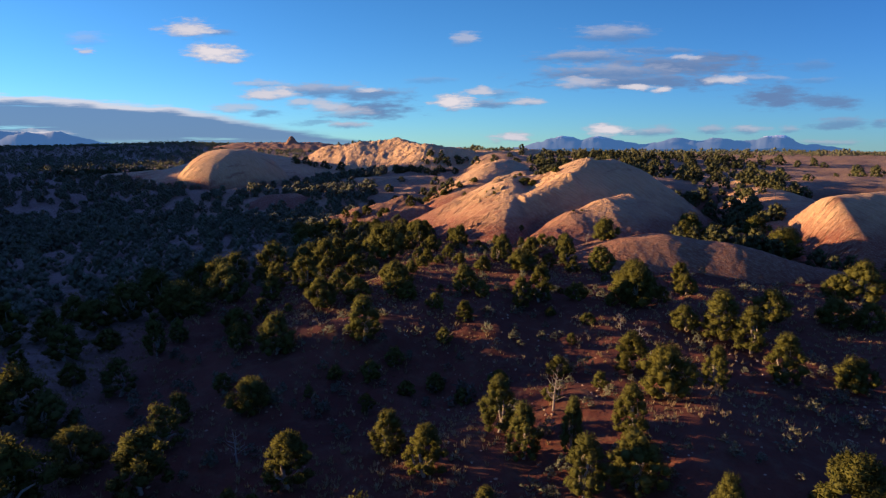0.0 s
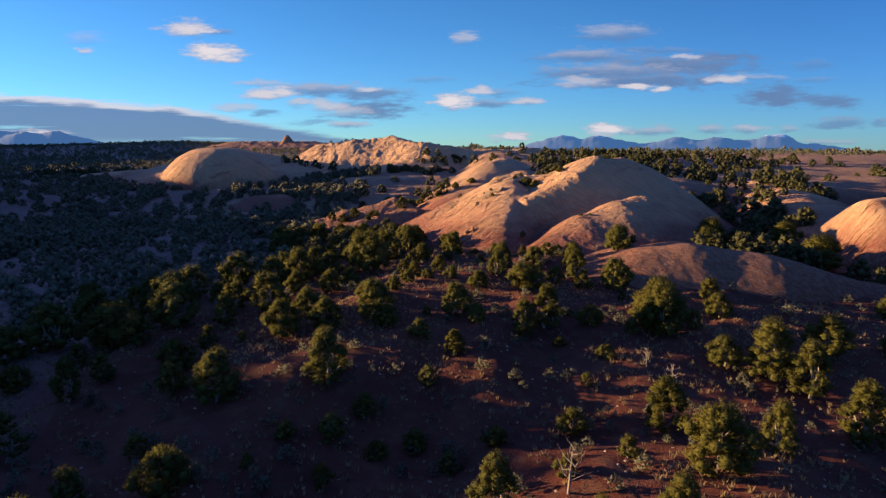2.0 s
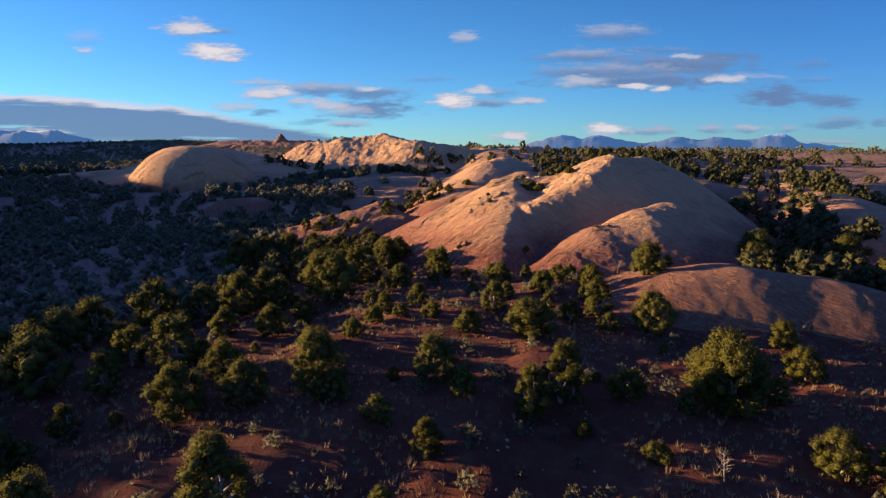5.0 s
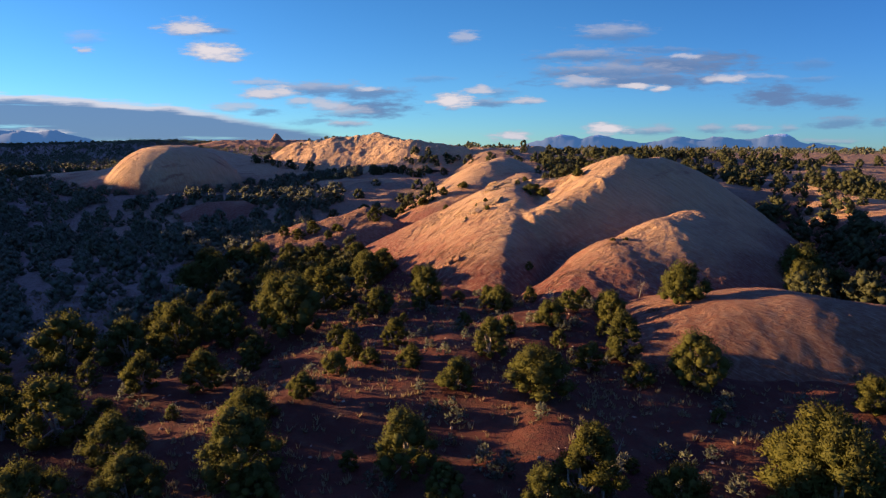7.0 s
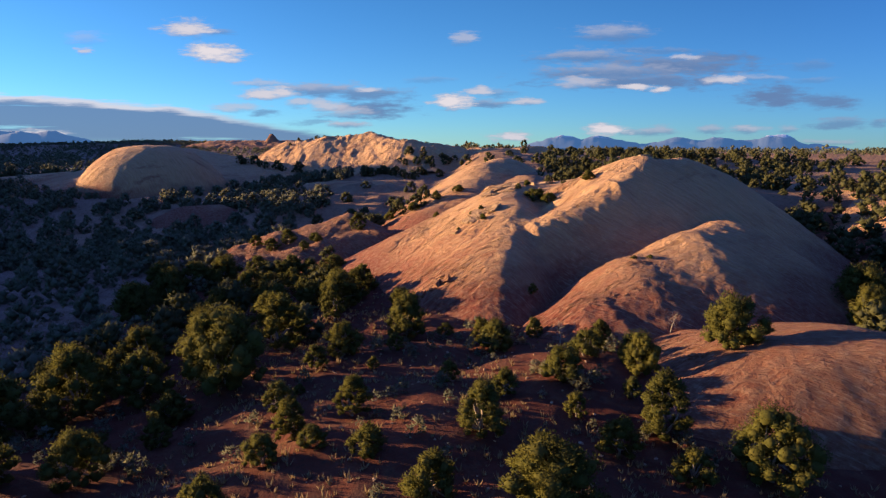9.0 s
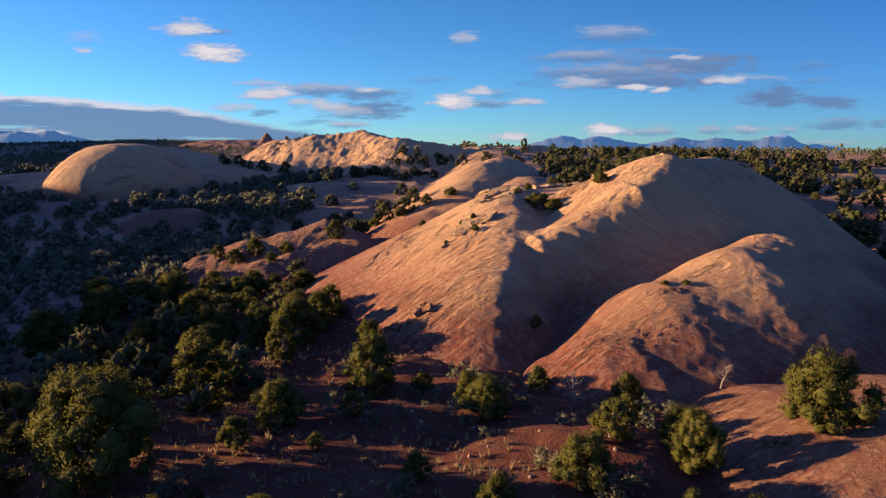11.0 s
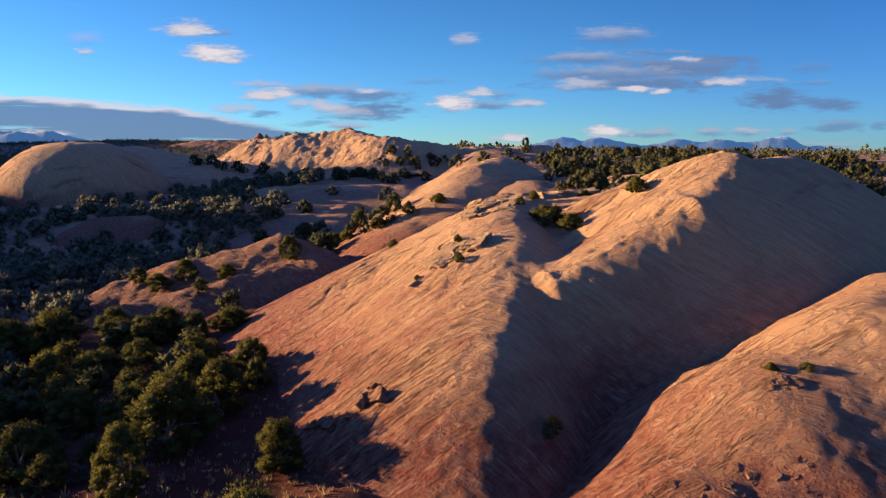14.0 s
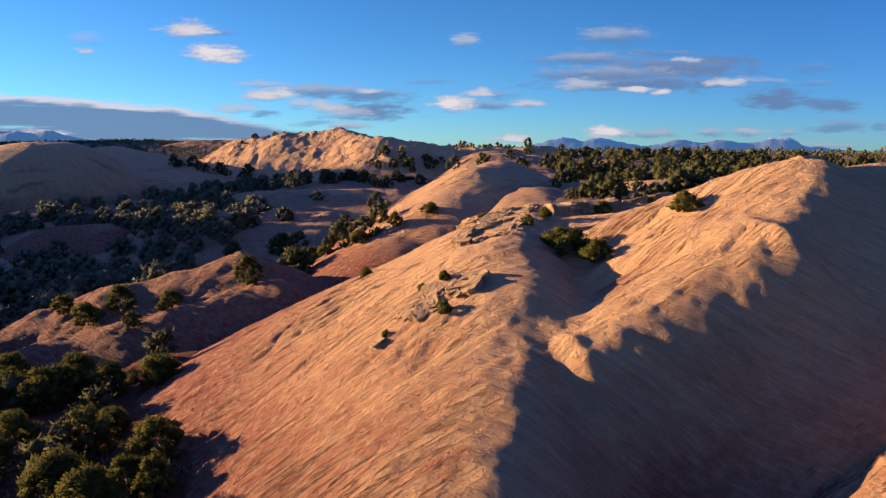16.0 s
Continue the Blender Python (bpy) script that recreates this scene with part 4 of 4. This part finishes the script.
def sandstone_block(x, y, size, flat, turn, rng, mat, dome=None):
    """A broken slab lying on the rock, with chipped edges."""
    bm = bmesh.new()
    bmesh.ops.create_cube(bm, size=1)
    bmesh.ops.subdivide_edges(bm, edges=bm.edges[:], cuts=2, use_grid_fill=True)
    for v in bm.verts:
        v.co += Vector(rng.normal(size=3)) * 0.055
        v.co.x *= 1 - 0.25 * abs(v.co.y)
    bmesh.ops.bevel(bm, geom=bm.edges[:], offset=0.03, segments=1, affect="EDGES")
    where, up = slope_frame(x, y)
    m = Matrix.Translation(where + up * size * flat * (-0.1 if dome else 0.12)) @ up.to_track_quat("Z", "Y").to_matrix().to_4x4() @ pose(0, 0, 0, float(rng.uniform(-9, 9)), float(rng.uniform(-9, 9)), turn)
    me = bpy.data.meshes.new("sandstone_block")
    bm.transform(Matrix.Diagonal((size, size * float(rng.uniform(0.5, 0.8)), size * flat, 1)))
    bm.to_mesh(me)
    bm.free()
    me.materials.append(mat)
    if dome:
        ob = new("ledge", me)
        ob.parent = dome
        ob.matrix_world = m
        return ob
    ob = new("sandstone_block", me)
    ob.matrix_world = m
    return tagged(ob, "broken flat slab of weathered sandstone lying on slickrock", "rock", group="loose slabs on the domes")


def slabs():
    rng = np.random.default_rng(31)
    homes = {104.0: rock_main, 111.5: rock_main, 117: rock_main, 109.5: rock_main, 86.2: rock_front, 89.5: rock_front, 129.5: rock_ledges, 132: rock_ledges, 75.6: rock_small}
    # centre, reach, count, size, flatness
    for cx, cy, rx, ry, count, size, flat in ((8.8, 104.0, 1.7, 0.9, 44, 0.85, 0.34), (6.2, 102.5, 0.5, 0.4, 5, 0.45, 0.3), (11.2, 111.5, 2.1, 2.4, 50, 1.0, 0.3), (12.5, 117, 2.4, 2.6, 34, 1.4, 0.25),
                                              (18.5, 129.5, 4.5, 1.4, 18, 2.6, 0.4), (25, 132, 3.5, 1.2, 9, 2.4, 0.4), (20.1, 89.5, 0.8, 0.4, 26, 0.3, 0.3), (17.0, 86.2, 2.8, 0.8, 34, 0.26, 0.25), (3.5, 93.6, 2.6, 0.8, 10, 0.7, 0.4),
                                              (27, 109.5, 2.0, 0.9, 9, 1.2, 0.25), (20, 75.6, 3.0, 0.6, 8, 0.7, 0.4)):
        for k, (x, y) in enumerate(cluster(rng, cx, cy, rx, ry, count)):
            dome = DOMES[homes[cy]] if cy in homes and (k % 3 or cy < 90) else None
            sandstone_block(float(x), float(y), size * float(rng.uniform(0.6, 1.2) ** 2), flat * float(rng.uniform(0.7, 1.4)), float(rng.normal(25, 60)), rng, PALE_STONE if cy > 100 else RED_SANDSTONE, dome)


# shrubs rooted in the rock and trees on the ridges: x, y, height, width
ROCK_SHRUBS = [(4.2, 114.5, 0.8, 1.1), (7.9, 105.9, 0.4, 0.6), (8.9, 105.6, 0.5, 0.7), (8.9, 102.4, 0.6, 0.9), (6.5, 102.9, 0.35, 0.5), (20.6, 108, 1.1, 1.9), (22.2, 128.8, 1.2, 1.7),
               (14.7, 113.1, 0.7, 1.1), (15.2, 109.6, 1.5, 3.2), (16.4, 107.6, 1.2, 2.0), (13.6, 112, 0.7, 0.8), (20.1, 90.3, 0.28, 0.7), (21.3, 90.1, 0.3, 0.75), (12.2, 91, 1.0, 1.0)]
RIDGE_TREES = [(32.1, 140.9, 1.0, 2.8), (12.7, 135, 1.3, 2.4), (11.1, 135.3, 0.8, 1.1), (-6.9, 126.5, 2.7, 2.6), (-16.2, 124, 2.3, 2.6), (-20.5, 123.8, 1.7, 2.0), (-18.1, 122.5, 1.9, 2.6), (-12.9, 119.4, 1.3, 1.7),
               (-11.6, 121.7, 1.1, 1.5), (-4, 143.5, 1.5, 2.4), (0.2, 139.6, 1.6, 2.6), (-6.1, 146.6, 1.5, 2.5), (-12.8, 125, 1.2, 2.0), (3.9, 140.4, 1.7, 1.8), (7.5, 141.1, 1.2, 2.7), (-12.6, 157.6, 2.0, 3.7)]
for x, y, h, w in ROCK_SHRUBS:
    tagged(place(x, y, h, w, rng, PLAIN), "small dark shrub rooted in a crack of the sandstone", "shrub", group="shrubs on the slickrock")
for x, y, h, w in RIDGE_TREES:
    tagged(place(x, y, h, w, rng, PLAIN), "small juniper on the rocky ridge", "tree", group="junipers on the ridges")


def snag(x, y, h, seed):
    """A dead juniper: bare twisting limbs."""
    r = np.random.default_rng(seed)
    root = new("dead_juniper")
    lean = r.normal(size=2) * 0.12 * h
    spine = [(0, 0, -0.3), (lean[0] * 0.3, lean[1] * 0.3, 0.3 * h), (lean[0] * 0.5, lean[1] * 0.8, 0.6 * h), (lean[0], lean[1], h)]
    tv, tf = tube(spine, [q * h for q in (0.035, 0.026, 0.017, 0.004)], 6)
    mesh_object("trunk", [tuple(p) for p in tv], tf, BARK, root)
    for k in range(16):
        u = 0.25 + 0.7 * k / 16
        base = Vector((lean[0] * u * 0.8, lean[1] * u * 0.9, u * h))
        a, long = k * 2.4 + float(r.uniform(-0.5, 0.5)), h * float(r.uniform(0.2, 0.42)) * (1.25 - u * 0.7)
        out = Vector((math.cos(a), math.sin(a), float(r.uniform(0.0, 0.6))))
        kink = base + out * long * 0.5 + Vector(r.normal(size=3)) * 0.06 * h
        tv, tf = tube([tuple(base), tuple(kink), tuple(base + out * long + Vector((0, 0, 0.12 * h)))], [0.011 * h, 0.008 * h, 0.002 * h], 5)
        mesh_object("branch", [tuple(p) for p in tv], tf, BARK, root)
    root.matrix_world = pose(x, y, float(surface_height(np.array(x), np.array(y))))
    tagged(root, "bare grey dead juniper with twisted limbs", "dead tree", group="dead junipers")


for k, (x, y, h) in enumerate([(6.9, 34.8, 2.4), (15.8, 45.5, 2.0), (15.2, 48.5, 1.4), (25.1, 59.1, 1.7), (12.8, 82.2, 1.6), (20.4, 83, 1.4), (-11.5, 30.5, 1.8), (9.9, 55.3, 2.6)]):
    snag(x, y, h, 50 + k)
slabs()
SHRUBS = {}
undergrowth()
for k, *_ in KINDS + PLAIN:
    for o in (*k.children_recursive, k):
        bpy.data.objects.remove(o)
